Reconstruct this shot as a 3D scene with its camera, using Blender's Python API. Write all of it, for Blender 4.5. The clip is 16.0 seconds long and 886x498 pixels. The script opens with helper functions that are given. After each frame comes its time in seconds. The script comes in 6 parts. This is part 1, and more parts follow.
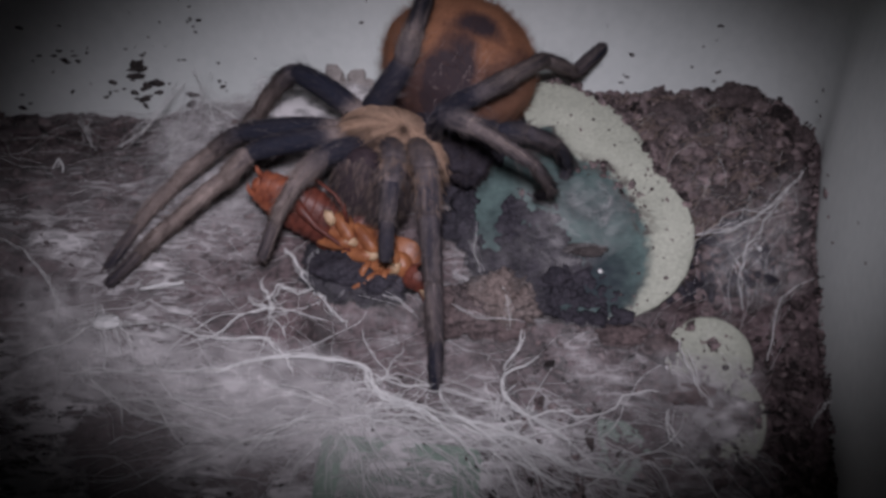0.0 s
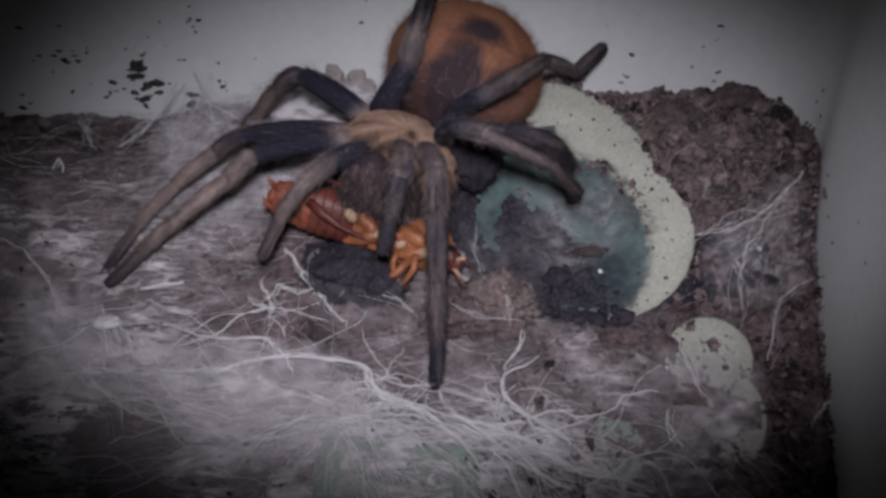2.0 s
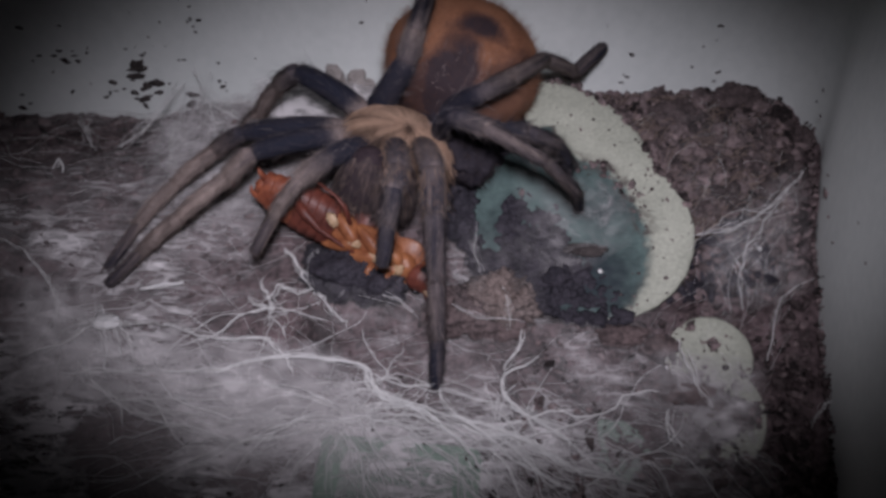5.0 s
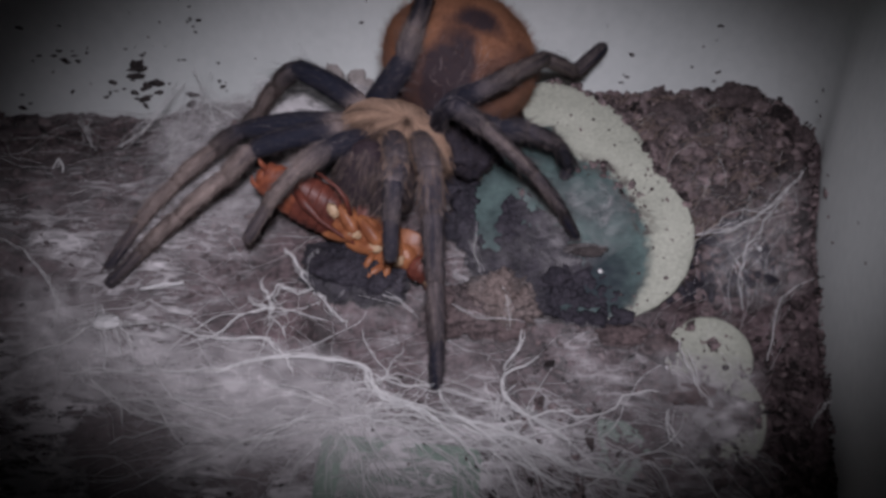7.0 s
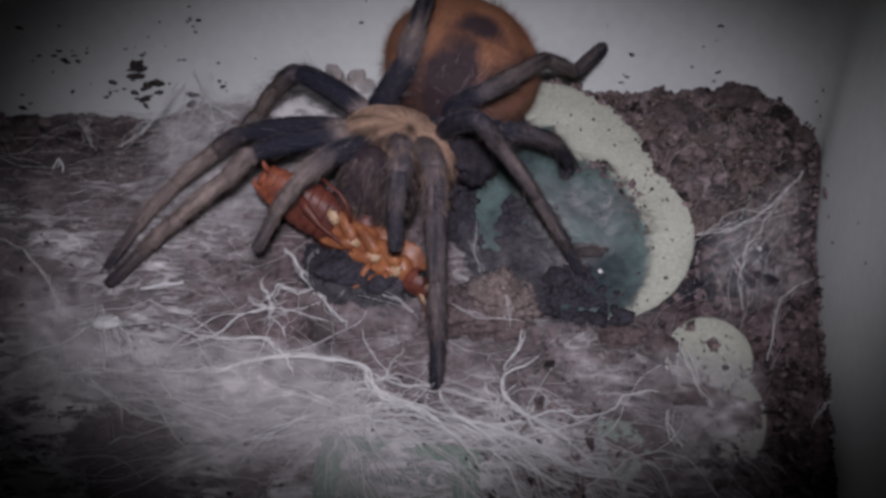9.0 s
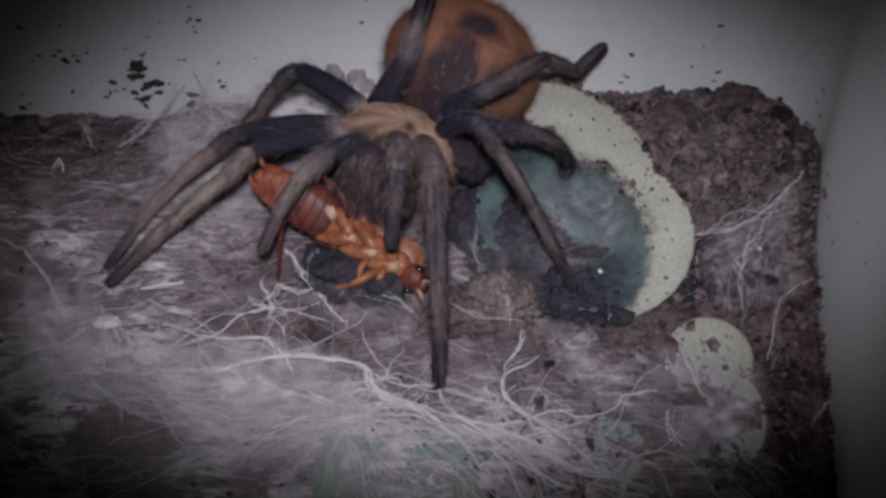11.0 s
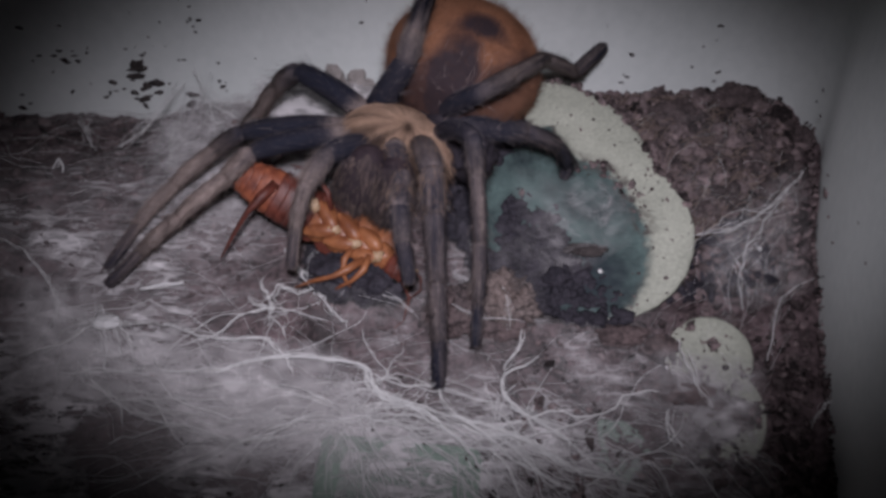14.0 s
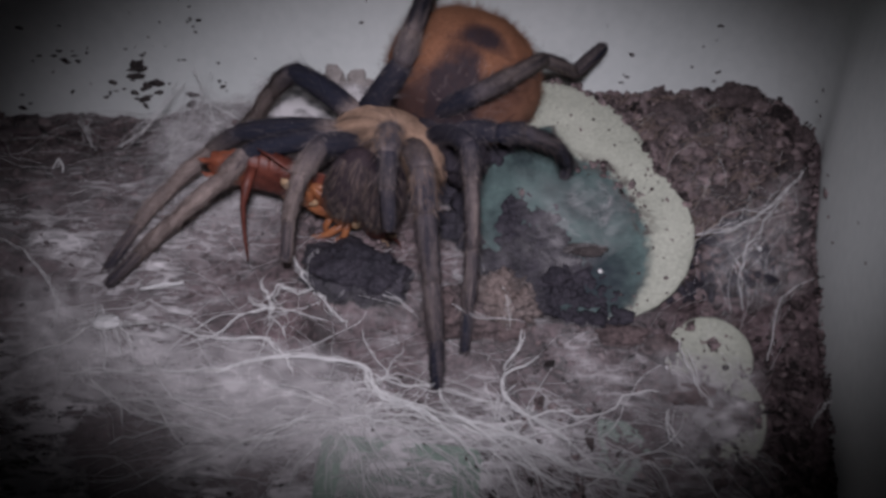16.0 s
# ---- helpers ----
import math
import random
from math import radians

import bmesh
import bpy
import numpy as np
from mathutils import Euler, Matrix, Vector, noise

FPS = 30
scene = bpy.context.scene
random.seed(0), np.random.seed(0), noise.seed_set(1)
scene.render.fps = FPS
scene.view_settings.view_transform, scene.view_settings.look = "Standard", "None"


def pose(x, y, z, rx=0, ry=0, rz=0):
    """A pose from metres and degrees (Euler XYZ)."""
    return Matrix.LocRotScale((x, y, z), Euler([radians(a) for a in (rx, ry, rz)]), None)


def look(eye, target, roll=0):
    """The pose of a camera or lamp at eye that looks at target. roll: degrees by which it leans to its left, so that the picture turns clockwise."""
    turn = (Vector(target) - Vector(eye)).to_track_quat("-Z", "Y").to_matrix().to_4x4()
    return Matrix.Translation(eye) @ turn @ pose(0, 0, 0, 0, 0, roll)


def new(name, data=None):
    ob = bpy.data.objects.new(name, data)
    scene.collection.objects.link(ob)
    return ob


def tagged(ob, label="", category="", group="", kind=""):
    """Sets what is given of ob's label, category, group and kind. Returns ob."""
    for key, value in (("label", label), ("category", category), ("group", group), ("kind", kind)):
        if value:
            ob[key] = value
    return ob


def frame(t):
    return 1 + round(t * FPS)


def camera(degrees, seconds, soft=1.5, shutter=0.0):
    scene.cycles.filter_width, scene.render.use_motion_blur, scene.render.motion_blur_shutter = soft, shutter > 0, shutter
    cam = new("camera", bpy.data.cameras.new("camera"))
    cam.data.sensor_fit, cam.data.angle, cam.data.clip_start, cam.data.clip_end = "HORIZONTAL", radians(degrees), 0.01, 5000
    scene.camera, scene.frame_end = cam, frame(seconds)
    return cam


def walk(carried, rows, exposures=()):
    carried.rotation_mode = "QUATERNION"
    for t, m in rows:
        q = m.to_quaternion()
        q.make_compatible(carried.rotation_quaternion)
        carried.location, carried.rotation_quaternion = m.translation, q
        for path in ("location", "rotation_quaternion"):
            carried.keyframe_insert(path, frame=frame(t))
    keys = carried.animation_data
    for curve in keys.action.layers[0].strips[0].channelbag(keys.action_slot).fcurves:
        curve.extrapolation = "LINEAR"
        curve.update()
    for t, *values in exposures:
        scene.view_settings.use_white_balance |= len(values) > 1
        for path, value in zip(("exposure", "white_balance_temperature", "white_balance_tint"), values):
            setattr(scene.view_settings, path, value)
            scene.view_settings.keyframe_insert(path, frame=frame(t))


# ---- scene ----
# Camera: still, on a stand, looking down into the tub at 35 degrees.
cam = camera(50, 16.0, soft=3.3)
EYE, AIM = (0, -0.13926, 0.09751), (0, 0, 0)
walk(cam, [(0, look(EYE, AIM)), (16, look(EYE, AIM))], [(0, 0.0), (16, 0.0)])

# ---- light: a dim grey room and an added soft spot over the tub ----
world = bpy.data.worlds.new("room_light")
scene.world = world
world.use_nodes = True
world.node_tree.nodes["Background"].inputs[0].default_value = (0.75, 0.78, 0.9, 1)
world.node_tree.nodes["Background"].inputs[1].default_value = 0.001
# no lamp is known here; the spot's cone darkens the corners like a vignette
spot = bpy.data.lights.new("vignette_spot", "SPOT")
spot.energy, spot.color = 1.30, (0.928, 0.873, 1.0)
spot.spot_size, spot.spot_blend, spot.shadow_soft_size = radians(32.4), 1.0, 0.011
lamp_light = new("vignette_spot", spot)
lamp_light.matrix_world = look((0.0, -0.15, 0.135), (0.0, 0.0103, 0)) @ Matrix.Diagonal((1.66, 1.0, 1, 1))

MM = 0.001


# ---- materials ----
def material(name):
    m = bpy.data.materials.new(name)
    m.use_nodes = True
    return m, m.node_tree.nodes, m.node_tree.links, m.node_tree.nodes["Principled BSDF"]


def grained(name, dark, light, size, rough=0.8, bump=0.3, size2=None, metal=0.0, spread=(0.35, 0.65), gloss=0.3):
    """Two scales of noise between two colours, with fine relief."""
    m, n, l, b = material(name)
    co = n.new("ShaderNodeTexCoord")
    a = n.new("ShaderNodeTexNoise")
    a.inputs["Scale"].default_value, a.inputs["Detail"].default_value = 1 / size, 6
    f = n.new("ShaderNodeTexNoise")
    f.inputs["Scale"].default_value, f.inputs["Detail"].default_value = 1 / (size2 or size / 6), 4
    for t in (a, f):
        l.new(co.outputs["Object"], t.inputs["Vector"])
    mixer = n.new("ShaderNodeMath")
    mixer.operation = "MULTIPLY_ADD"
    mixer.inputs[1].default_value = 0.45
    l.new(f.outputs["Fac"], mixer.inputs[0])
    half = n.new("ShaderNodeMath")
    half.operation = "MULTIPLY"
    half.inputs[1].default_value = 0.55
    l.new(a.outputs["Fac"], half.inputs[0])
    l.new(half.outputs[0], mixer.inputs[2])
    r = n.new("ShaderNodeValToRGB")
    r.color_ramp.elements[0].position, r.color_ramp.elements[1].position = spread
    r.color_ramp.elements[0].color, r.color_ramp.elements[1].color = (*dark, 1), (*light, 1)
    l.new(mixer.outputs[0], r.inputs[0])
    l.new(r.outputs[0], b.inputs["Base Color"])
    b.inputs["Roughness"].default_value, b.inputs["Metallic"].default_value = rough, metal
    b.inputs["Specular IOR Level"].default_value = gloss
    bp = n.new("ShaderNodeBump")
    bp.inputs["Strength"].default_value, bp.inputs["Distance"].default_value = bump, size * 0.15
    l.new(mixer.outputs[0], bp.inputs["Height"])
    l.new(bp.outputs[0], b.inputs["Normal"])
    return m


SOIL = grained("peat_soil", (0.027, 0.019, 0.019), (0.205, 0.152, 0.156), 0.006, 0.95, 0.8, 0.0009, spread=(0.38, 0.62))
CRUMB = grained("soil_crumbs", (0.034, 0.027, 0.027), (0.158, 0.122, 0.120), 0.002, 0.95, 0.8, 0.0006)
# dark soil colour; on the clods below the animals it also holds their shade
WET_SHADED_SOIL = grained("wet_shaded_soil", (0.013, 0.013, 0.018), (0.064, 0.058, 0.072), 0.003, 0.8, 0.8, 0.0006)
DIRT = grained("dried_dirt", (0.035, 0.030, 0.030), (0.105, 0.090, 0.086), 0.002, 0.95, 0.6, 0.0005)
PEBBLE = grained("pale_pebble", (0.27, 0.25, 0.235), (0.47, 0.43, 0.405), 0.003, 0.9, 0.5, 0.0006)
CLOD = grained("clay_clod", (0.052, 0.041, 0.041), (0.205, 0.155, 0.150), 0.003, 0.95, 0.8, 0.0008)
TANCLOD = grained("tan_clod", (0.082, 0.062, 0.055), (0.275, 0.222, 0.203), 0.0025, 0.95, 0.9, 0.0007)
WALL = grained("white_tub_plastic", (0.66, 0.705, 0.68), (0.745, 0.785, 0.76), 0.03, 0.45, 0.05, 0.002)
TABLE = grained("dark_table", (0.05, 0.035, 0.03), (0.09, 0.06, 0.05), 0.1, 0.6, 0.1)
PALE = grained("pale_green_plastic", (0.37, 0.39, 0.32), (0.575, 0.595, 0.495), 0.012, 0.55, 0.25, 0.0007)
MINT = grained("dull_mint_plastic", (0.22, 0.30, 0.25), (0.42, 0.52, 0.44), 0.010, 0.6, 0.3, 0.001)
STAINED = grained("teal_stained_plastic", (0.37, 0.39, 0.32), (0.575, 0.595, 0.495), 0.012, 0.55, 0.25, 0.0007)
LEGSKIN = grained("leg_skin", (0.19, 0.15, 0.135), (0.55, 0.44, 0.395), 0.003, 0.75, 0.3, 0.0004, gloss=0.1)
LEGHAIR = grained("leg_hair", (0.26, 0.21, 0.19), (0.70, 0.575, 0.515), 0.004, 0.7, 0.0, gloss=0.1)
HAIR = grained("tan_hair", (0.12, 0.09, 0.074), (0.34, 0.255, 0.205), 0.004, 0.7, 0.0)
PALEHAIR = grained("pale_pink_hair", (0.26, 0.20, 0.19), (0.58, 0.47, 0.44), 0.004, 0.7, 0.0, gloss=0.1)
DARKHAIR = grained("dark_hair", (0.035, 0.029, 0.034), (0.11, 0.088, 0.09), 0.004, 0.6, 0.0, gloss=0.1)
JAW = grained("dark_brown_jaw", (0.023, 0.017, 0.022), (0.066, 0.048, 0.054), 0.003, 0.6, 0.4, 0.0004, gloss=0.1)
GOLD = grained("golden_carapace_hair", (0.30, 0.195, 0.138), (0.62, 0.43, 0.31), 0.003, 0.55, 0.25, 0.0005, spread=(0.25, 0.75))
ORANGE = grained("orange_abdomen_hair", (0.20, 0.088, 0.052), (0.42, 0.205, 0.118), 0.007, 0.65, 0.15, 0.0006, spread=(0.25, 0.75), gloss=0.1)
BLACKHAIR = grained("black_abdomen_patch", (0.022, 0.014, 0.013), (0.085, 0.048, 0.036), 0.003, 0.8, 0.4, 0.0005, gloss=0.1)
BLACKSKIN = grained("black_skin", (0.020, 0.018, 0.024), (0.055, 0.048, 0.058), 0.003, 0.8, 0.4, 0.0005, gloss=0.1)
AMBER = grained("amber_roach_shell", (0.12, 0.031, 0.015), (0.49, 0.200, 0.085), 0.006, 0.42, 0.2, 0.0018, spread=(0.30, 0.70), gloss=0.4)
REDDISH = grained("red_brown_roach_shell", (0.062, 0.017, 0.013), (0.20, 0.058, 0.038), 0.004, 0.48, 0.2, 0.0012, gloss=0.4)
ROACHRED = grained("orange_red_roach_tail", (0.13, 0.032, 0.019), (0.42, 0.135, 0.068), 0.003, 0.5, 0.2, 0.0012, gloss=0.4)
CREAM = grained("cream_roach_belly", (0.4, 0.25, 0.14), (0.62, 0.46, 0.3), 0.002, 0.4, 0.2)
EYE_BLACK = grained("black_eye", (0.01, 0.01, 0.01), (0.02, 0.02, 0.02), 0.002, 0.15, 0.0, gloss=0.6)
SILK = grained("white_silk", (0.74, 0.74, 0.73), (0.92, 0.92, 0.90), 0.003, 0.6, 0.0)


def two_tone(m, attribute, dark):
    """Blend a material towards a dark colour by a share stored on the mesh."""
    n, l = m.node_tree.nodes, m.node_tree.links
    b = n["Principled BSDF"]
    mark, blend = n.new("ShaderNodeAttribute"), n.new("ShaderNodeMix")
    mark.attribute_name, blend.data_type = attribute, "RGBA"
    l.new(mark.outputs["Fac"], blend.inputs["Factor"])
    l.new(b.inputs["Base Color"].links[0].from_socket, blend.inputs[6])
    blend.inputs[7].default_value = (*dark, 1)
    l.new(blend.outputs[2], b.inputs["Base Color"])


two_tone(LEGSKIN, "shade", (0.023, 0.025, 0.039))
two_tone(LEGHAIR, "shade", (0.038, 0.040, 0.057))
two_tone(GOLD, "stripe", (0.055, 0.034, 0.026))
two_tone(ORANGE, "marking_shade", (0.052, 0.038, 0.043))


def stained(m, attribute, dark, light, size):
    """Blend a material towards a blotched stain by a share stored on the mesh."""
    n, l = m.node_tree.nodes, m.node_tree.links
    b = n["Principled BSDF"]
    co, blot, ramp = n.new("ShaderNodeTexCoord"), n.new("ShaderNodeTexNoise"), n.new("ShaderNodeValToRGB")
    blot.inputs["Scale"].default_value, blot.inputs["Detail"].default_value, blot.inputs["Roughness"].default_value = 1 / size, 8, 0.65
    l.new(co.outputs["Object"], blot.inputs["Vector"])
    ramp.color_ramp.elements[0].position, ramp.color_ramp.elements[1].position = 0.36, 0.62
    ramp.color_ramp.elements[0].color, ramp.color_ramp.elements[1].color = (*dark, 1), (*light, 1)
    l.new(blot.outputs["Fac"], ramp.inputs[0])
    mark, blend = n.new("ShaderNodeAttribute"), n.new("ShaderNodeMix")
    mark.attribute_name, blend.data_type = attribute, "RGBA"
    l.new(mark.outputs["Fac"], blend.inputs["Factor"])
    l.new(b.inputs["Base Color"].links[0].from_socket, blend.inputs[6])
    l.new(ramp.outputs[0], blend.inputs[7])
    l.new(blend.outputs[2], b.inputs["Base Color"])


# soil rubbed into the border of the stain
def rubbed(m, attribute, brown):
    n, l = m.node_tree.nodes, m.node_tree.links
    b = n["Principled BSDF"]
    co, blot, mark, both, blend = n.new("ShaderNodeTexCoord"), n.new("ShaderNodeTexNoise"), n.new("ShaderNodeAttribute"), n.new("ShaderNodeMath"), n.new("ShaderNodeMix")
    blot.inputs["Scale"].default_value, blot.inputs["Detail"].default_value = 420, 4
    l.new(co.outputs["Object"], blot.inputs["Vector"])
    span = n.new("ShaderNodeMapRange")
    span.inputs["From Min"].default_value, span.inputs["From Max"].default_value = 0.42, 0.56
    l.new(blot.outputs["Fac"], span.inputs["Value"])
    mark.attribute_name, both.operation, blend.data_type = attribute, "MULTIPLY", "RGBA"
    l.new(mark.outputs["Fac"], both.inputs[0])
    l.new(span.outputs[0], both.inputs[1])
    l.new(both.outputs[0], blend.inputs["Factor"])
    l.new(b.inputs["Base Color"].links[0].from_socket, blend.inputs[6])
    blend.inputs[7].default_value = (*brown, 1)
    l.new(blend.outputs[2], b.inputs["Base Color"])


stained(STAINED, "stain", (0.034, 0.050, 0.053), (0.13, 0.195, 0.182), 0.009)
two_tone(STAINED, "sunk", (0.030, 0.041, 0.050))
rubbed(STAINED, "smear", (0.085, 0.072, 0.066))


def veil(name, strength, stretch, size, fades=True, haze=0.12):
    """A thin sheet of silk: fibres from stretched noise, clear between them."""
    m, n, l, b = material(name)
    b.inputs["Base Color"].default_value = (0.80, 0.775, 0.775, 1)
    b.inputs["Roughness"].default_value = 0.7
    co, mp = n.new("ShaderNodeTexCoord"), n.new("ShaderNodeMapping")
    mp.inputs["Scale"].default_value = stretch
    l.new(co.outputs["Object"], mp.inputs["Vector"])
    big, fine = n.new("ShaderNodeTexNoise"), n.new("ShaderNodeTexNoise")
    big.inputs["Scale"].default_value, big.inputs["Detail"].default_value = 70, 5
    fine.inputs["Scale"].default_value, fine.inputs["Detail"].default_value = 1 / size, 7
    fine.inputs["Distortion"].default_value = 1.0
    l.new(co.outputs["Object"], big.inputs["Vector"])
    l.new(mp.outputs["Vector"], fine.inputs["Vector"])
    rb, rf = n.new("ShaderNodeMapRange"), n.new("ShaderNodeMapRange")
    rb.inputs["From Min"].default_value, rb.inputs["From Max"].default_value = 0.38, 0.62
    rf.inputs["From Min"].default_value, rf.inputs["From Max"].default_value = 0.42, 0.75
    l.new(big.outputs["Fac"], rb.inputs["Value"])
    l.new(fine.outputs["Fac"], rf.inputs["Value"])
    mu = n.new("ShaderNodeMath")
    mu.operation = "MULTIPLY"
    l.new(rb.outputs[0], mu.inputs[0])
    l.new(rf.outputs[0], mu.inputs[1])
    # drawn-out strands: thin lines where a slow noise crosses its middle value
    strands = mu.outputs[0]
    for scale, width, share in ((150, 0.022, 0.55), (330, 0.03, 0.4)):
        line, off, size_, near, more = n.new("ShaderNodeTexNoise"), n.new("ShaderNodeMath"), n.new("ShaderNodeMath"), n.new("ShaderNodeMapRange"), n.new("ShaderNodeMath")
        line.inputs["Scale"].default_value, line.inputs["Detail"].default_value, line.inputs["Distortion"].default_value = scale, 1.5, 0.6
        l.new(mp.outputs["Vector"], line.inputs["Vector"])
        off.operation, off.inputs[1].default_value = "SUBTRACT", 0.5
        size_.operation = "ABSOLUTE"
        l.new(line.outputs["Fac"], off.inputs[0])
        l.new(off.outputs[0], size_.inputs[0])
        near.inputs["From Min"].default_value, near.inputs["From Max"].default_value = width, 0.0
        near.inputs["To Max"].default_value = share
        l.new(size_.outputs[0], near.inputs["Value"])
        more.operation = "MULTIPLY_ADD"
        l.new(near.outputs[0], more.inputs[0])
        l.new(rb.outputs[0], more.inputs[1])
        l.new(strands, more.inputs[2])
        strands = more.outputs[0]
    add = n.new("ShaderNodeMath")
    add.operation = "MULTIPLY_ADD"
    add.inputs[1].default_value, add.inputs[2].default_value = strength, strength * haze
    l.new(strands, add.inputs[0])
    if not fades:
        cover, thin = n.new("ShaderNodeAttribute"), n.new("ShaderNodeMath")
        cover.attribute_name, thin.operation = "cover", "MULTIPLY"
        l.new(add.outputs[0], thin.inputs[0])
        l.new(cover.outputs["Fac"], thin.inputs[1])
        l.new(thin.outputs[0], b.inputs["Alpha"])
        return m
    # the sheet thins out towards the loose bank
    sx, fade, last = n.new("ShaderNodeSeparateXYZ"), n.new("ShaderNodeMapRange"), n.new("ShaderNodeMath")
    l.new(co.outputs["Object"], sx.inputs[0])
    fade.inputs["From Min"].default_value, fade.inputs["From Max"].default_value = 0.034, -0.018
    along = n.new("ShaderNodeMath")
    along.operation, along.inputs[1].default_value = "MULTIPLY_ADD", 0.5
    l.new(sx.outputs["Y"], along.inputs[0])
    l.new(sx.outputs["X"], along.inputs[2])
    l.new(along.outputs[0], fade.inputs["Value"])
    last.operation = "MULTIPLY"
    back, both = n.new("ShaderNodeMapRange"), n.new("ShaderNodeMath")
    back.inputs["From Min"].default_value, back.inputs["From Max"].default_value = -0.04, 0.03
    back.inputs["To Min"].default_value, back.inputs["To Max"].default_value = 2.3, 0.32
    l.new(sx.outputs["Y"], back.inputs["Value"])
    both.operation = "MULTIPLY"
    l.new(fade.outputs[0], both.inputs[0])
    l.new(back.outputs[0], both.inputs[1])
    l.new(add.outputs[0], last.inputs[0])
    # trodden down where the animal stands
    far, torn, left_over = n.new("ShaderNodeVectorMath"), n.new("ShaderNodeMapRange"), n.new("ShaderNodeMath")
    far.operation, far.inputs[1].default_value = "DISTANCE", (-0.019, -0.007, 0.0)
    l.new(co.outputs["Object"], far.inputs[0])
    torn.inputs["From Min"].default_value, torn.inputs["From Max"].default_value = 0.013, 0.032
    torn.inputs["To Min"].default_value = 0.12
    l.new(far.outputs["Value"], torn.inputs["Value"])
    left_over.operation = "MULTIPLY"
    l.new(both.outputs[0], left_over.inputs[0])
    l.new(torn.outputs[0], left_over.inputs[1])
    l.new(left_over.outputs[0], last.inputs[1])
    l.new(last.outputs[0], b.inputs["Alpha"])
    return m


for m in (CRUMB,):
    n, l = m.node_tree.nodes, m.node_tree.links
    geo, hsv, span = n.new("ShaderNodeNewGeometry"), n.new("ShaderNodeHueSaturation"), n.new("ShaderNodeMapRange")
    span.inputs["To Min"].default_value, span.inputs["To Max"].default_value = 0.18, 2.5
    l.new(geo.outputs["Random Per Island"], span.inputs["Value"])
    l.new(span.outputs[0], hsv.inputs["Value"])
    b = n["Principled BSDF"]
    l.new(b.inputs["Base Color"].links[0].from_socket, hsv.inputs["Color"])
    l.new(hsv.outputs[0], b.inputs["Base Color"])
VEIL = veil("silk_veil", 1.1, (0.6, 1.9, 1.9), 0.004, True, 0.08)
VEIL4 = veil("slack_silk", 0.62, (1.0, 1.3, 1.3), 0.004, False, 0.32)
VEIL5 = veil("dense_silk", 1.2, (0.8, 1.6, 1.6), 0.005, False, 0.33)
VEIL3 = veil("thin_silk", 0.34, (1.0, 1.3, 1.3), 0.004, False, 0.28)


# ---- building helpers ----
def part(name, bm, mat, parent=None, label="", smooth=True):
    me = bpy.data.meshes.new(name)
    bm.normal_update()
    bm.to_mesh(me)
    bm.free()
    for m in (mat if isinstance(mat, (list, tuple)) else [mat]):
        me.materials.append(m)
    if smooth:
        me.polygons.foreach_set("use_smooth", [True] * len(me.polygons))
    ob = new(name, me)
    if parent:
        ob.parent = parent
    if label:
        ob["label"] = label
    return ob


def frame_of(d, up=Vector((0, 0, 1))):
    d = Vector(d).normalized()
    if abs(d.dot(up)) > 0.97:
        up = Vector((1, 0, 0))
    a = up.cross(d).normalized()
    return a, d.cross(a)


def tube(bm, pts, radii, seg=8, mat=0, cap=True, flat=1.0):
    pts = [Vector(p) for p in pts]
    rings = []
    a = None
    for i, p in enumerate(pts):
        d = (pts[min(i + 1, len(pts) - 1)] - pts[max(i - 1, 0)]).normalized()
        if a is None:
            a, b = frame_of(d)
        else:
            a = (a - d * a.dot(d)).normalized()
            b = d.cross(a)
        rings.append([bm.verts.new(p + (a * math.cos(k * 2 * math.pi / seg) + b * flat * math.sin(k * 2 * math.pi / seg)) * radii[i]) for k in range(seg)])
    for r, q in zip(rings, rings[1:]):
        for k in range(seg):
            f = bm.faces.new((r[k], r[(k + 1) % seg], q[(k + 1) % seg], q[k]))
            f.material_index = mat
    if cap:
        for r, rev in ((rings[0], True), (rings[-1], False)):
            f = bm.faces.new(r[::-1] if rev else r)
            f.material_index = mat


def blade(bm, root, way, side, width, mat):
    """One hair: a long thin three-sided spike with a bend."""
    w = Vector(way)
    s = side * width
    q = w.cross(side)
    q = q.normalized() * width if q.length > 0 else s
    v = [bm.verts.new(root + s), bm.verts.new(root - s * 0.5 + q * 0.8), bm.verts.new(root - s * 0.5 - q * 0.8), bm.verts.new(root + w)]
    for i in range(3):
        f = bm.faces.new((v[i], v[(i + 1) % 3], v[3]))
        f.material_index = mat
    return v


def ellipsoid(bm, centre, size, seg=28, rings=18, rough=0.0, mat=0, matrix=Matrix()):
    made = bmesh.ops.create_uvsphere(bm, u_segments=seg, v_segments=rings, radius=1)["verts"]
    m = Matrix.Translation(centre) @ matrix @ Matrix.Diagonal((*size, 1))
    for v in made:
        n = v.co.normalized()
        if rough:
            v.co *= 1 + rough * noise.noise(n * 3.1 + Vector(centre) * 37)
        v.co = m @ v.co
    for f in {f for v in made for f in v.link_faces}:
        f.material_index = mat
    return made


# ---- the tub and its ground ----
PROFILE = ((-0.09, -0.041), (-0.04, -0.019), (0, 0), (0.02, 0.006), (0.045, 0.0075), (0.06, 0.008))


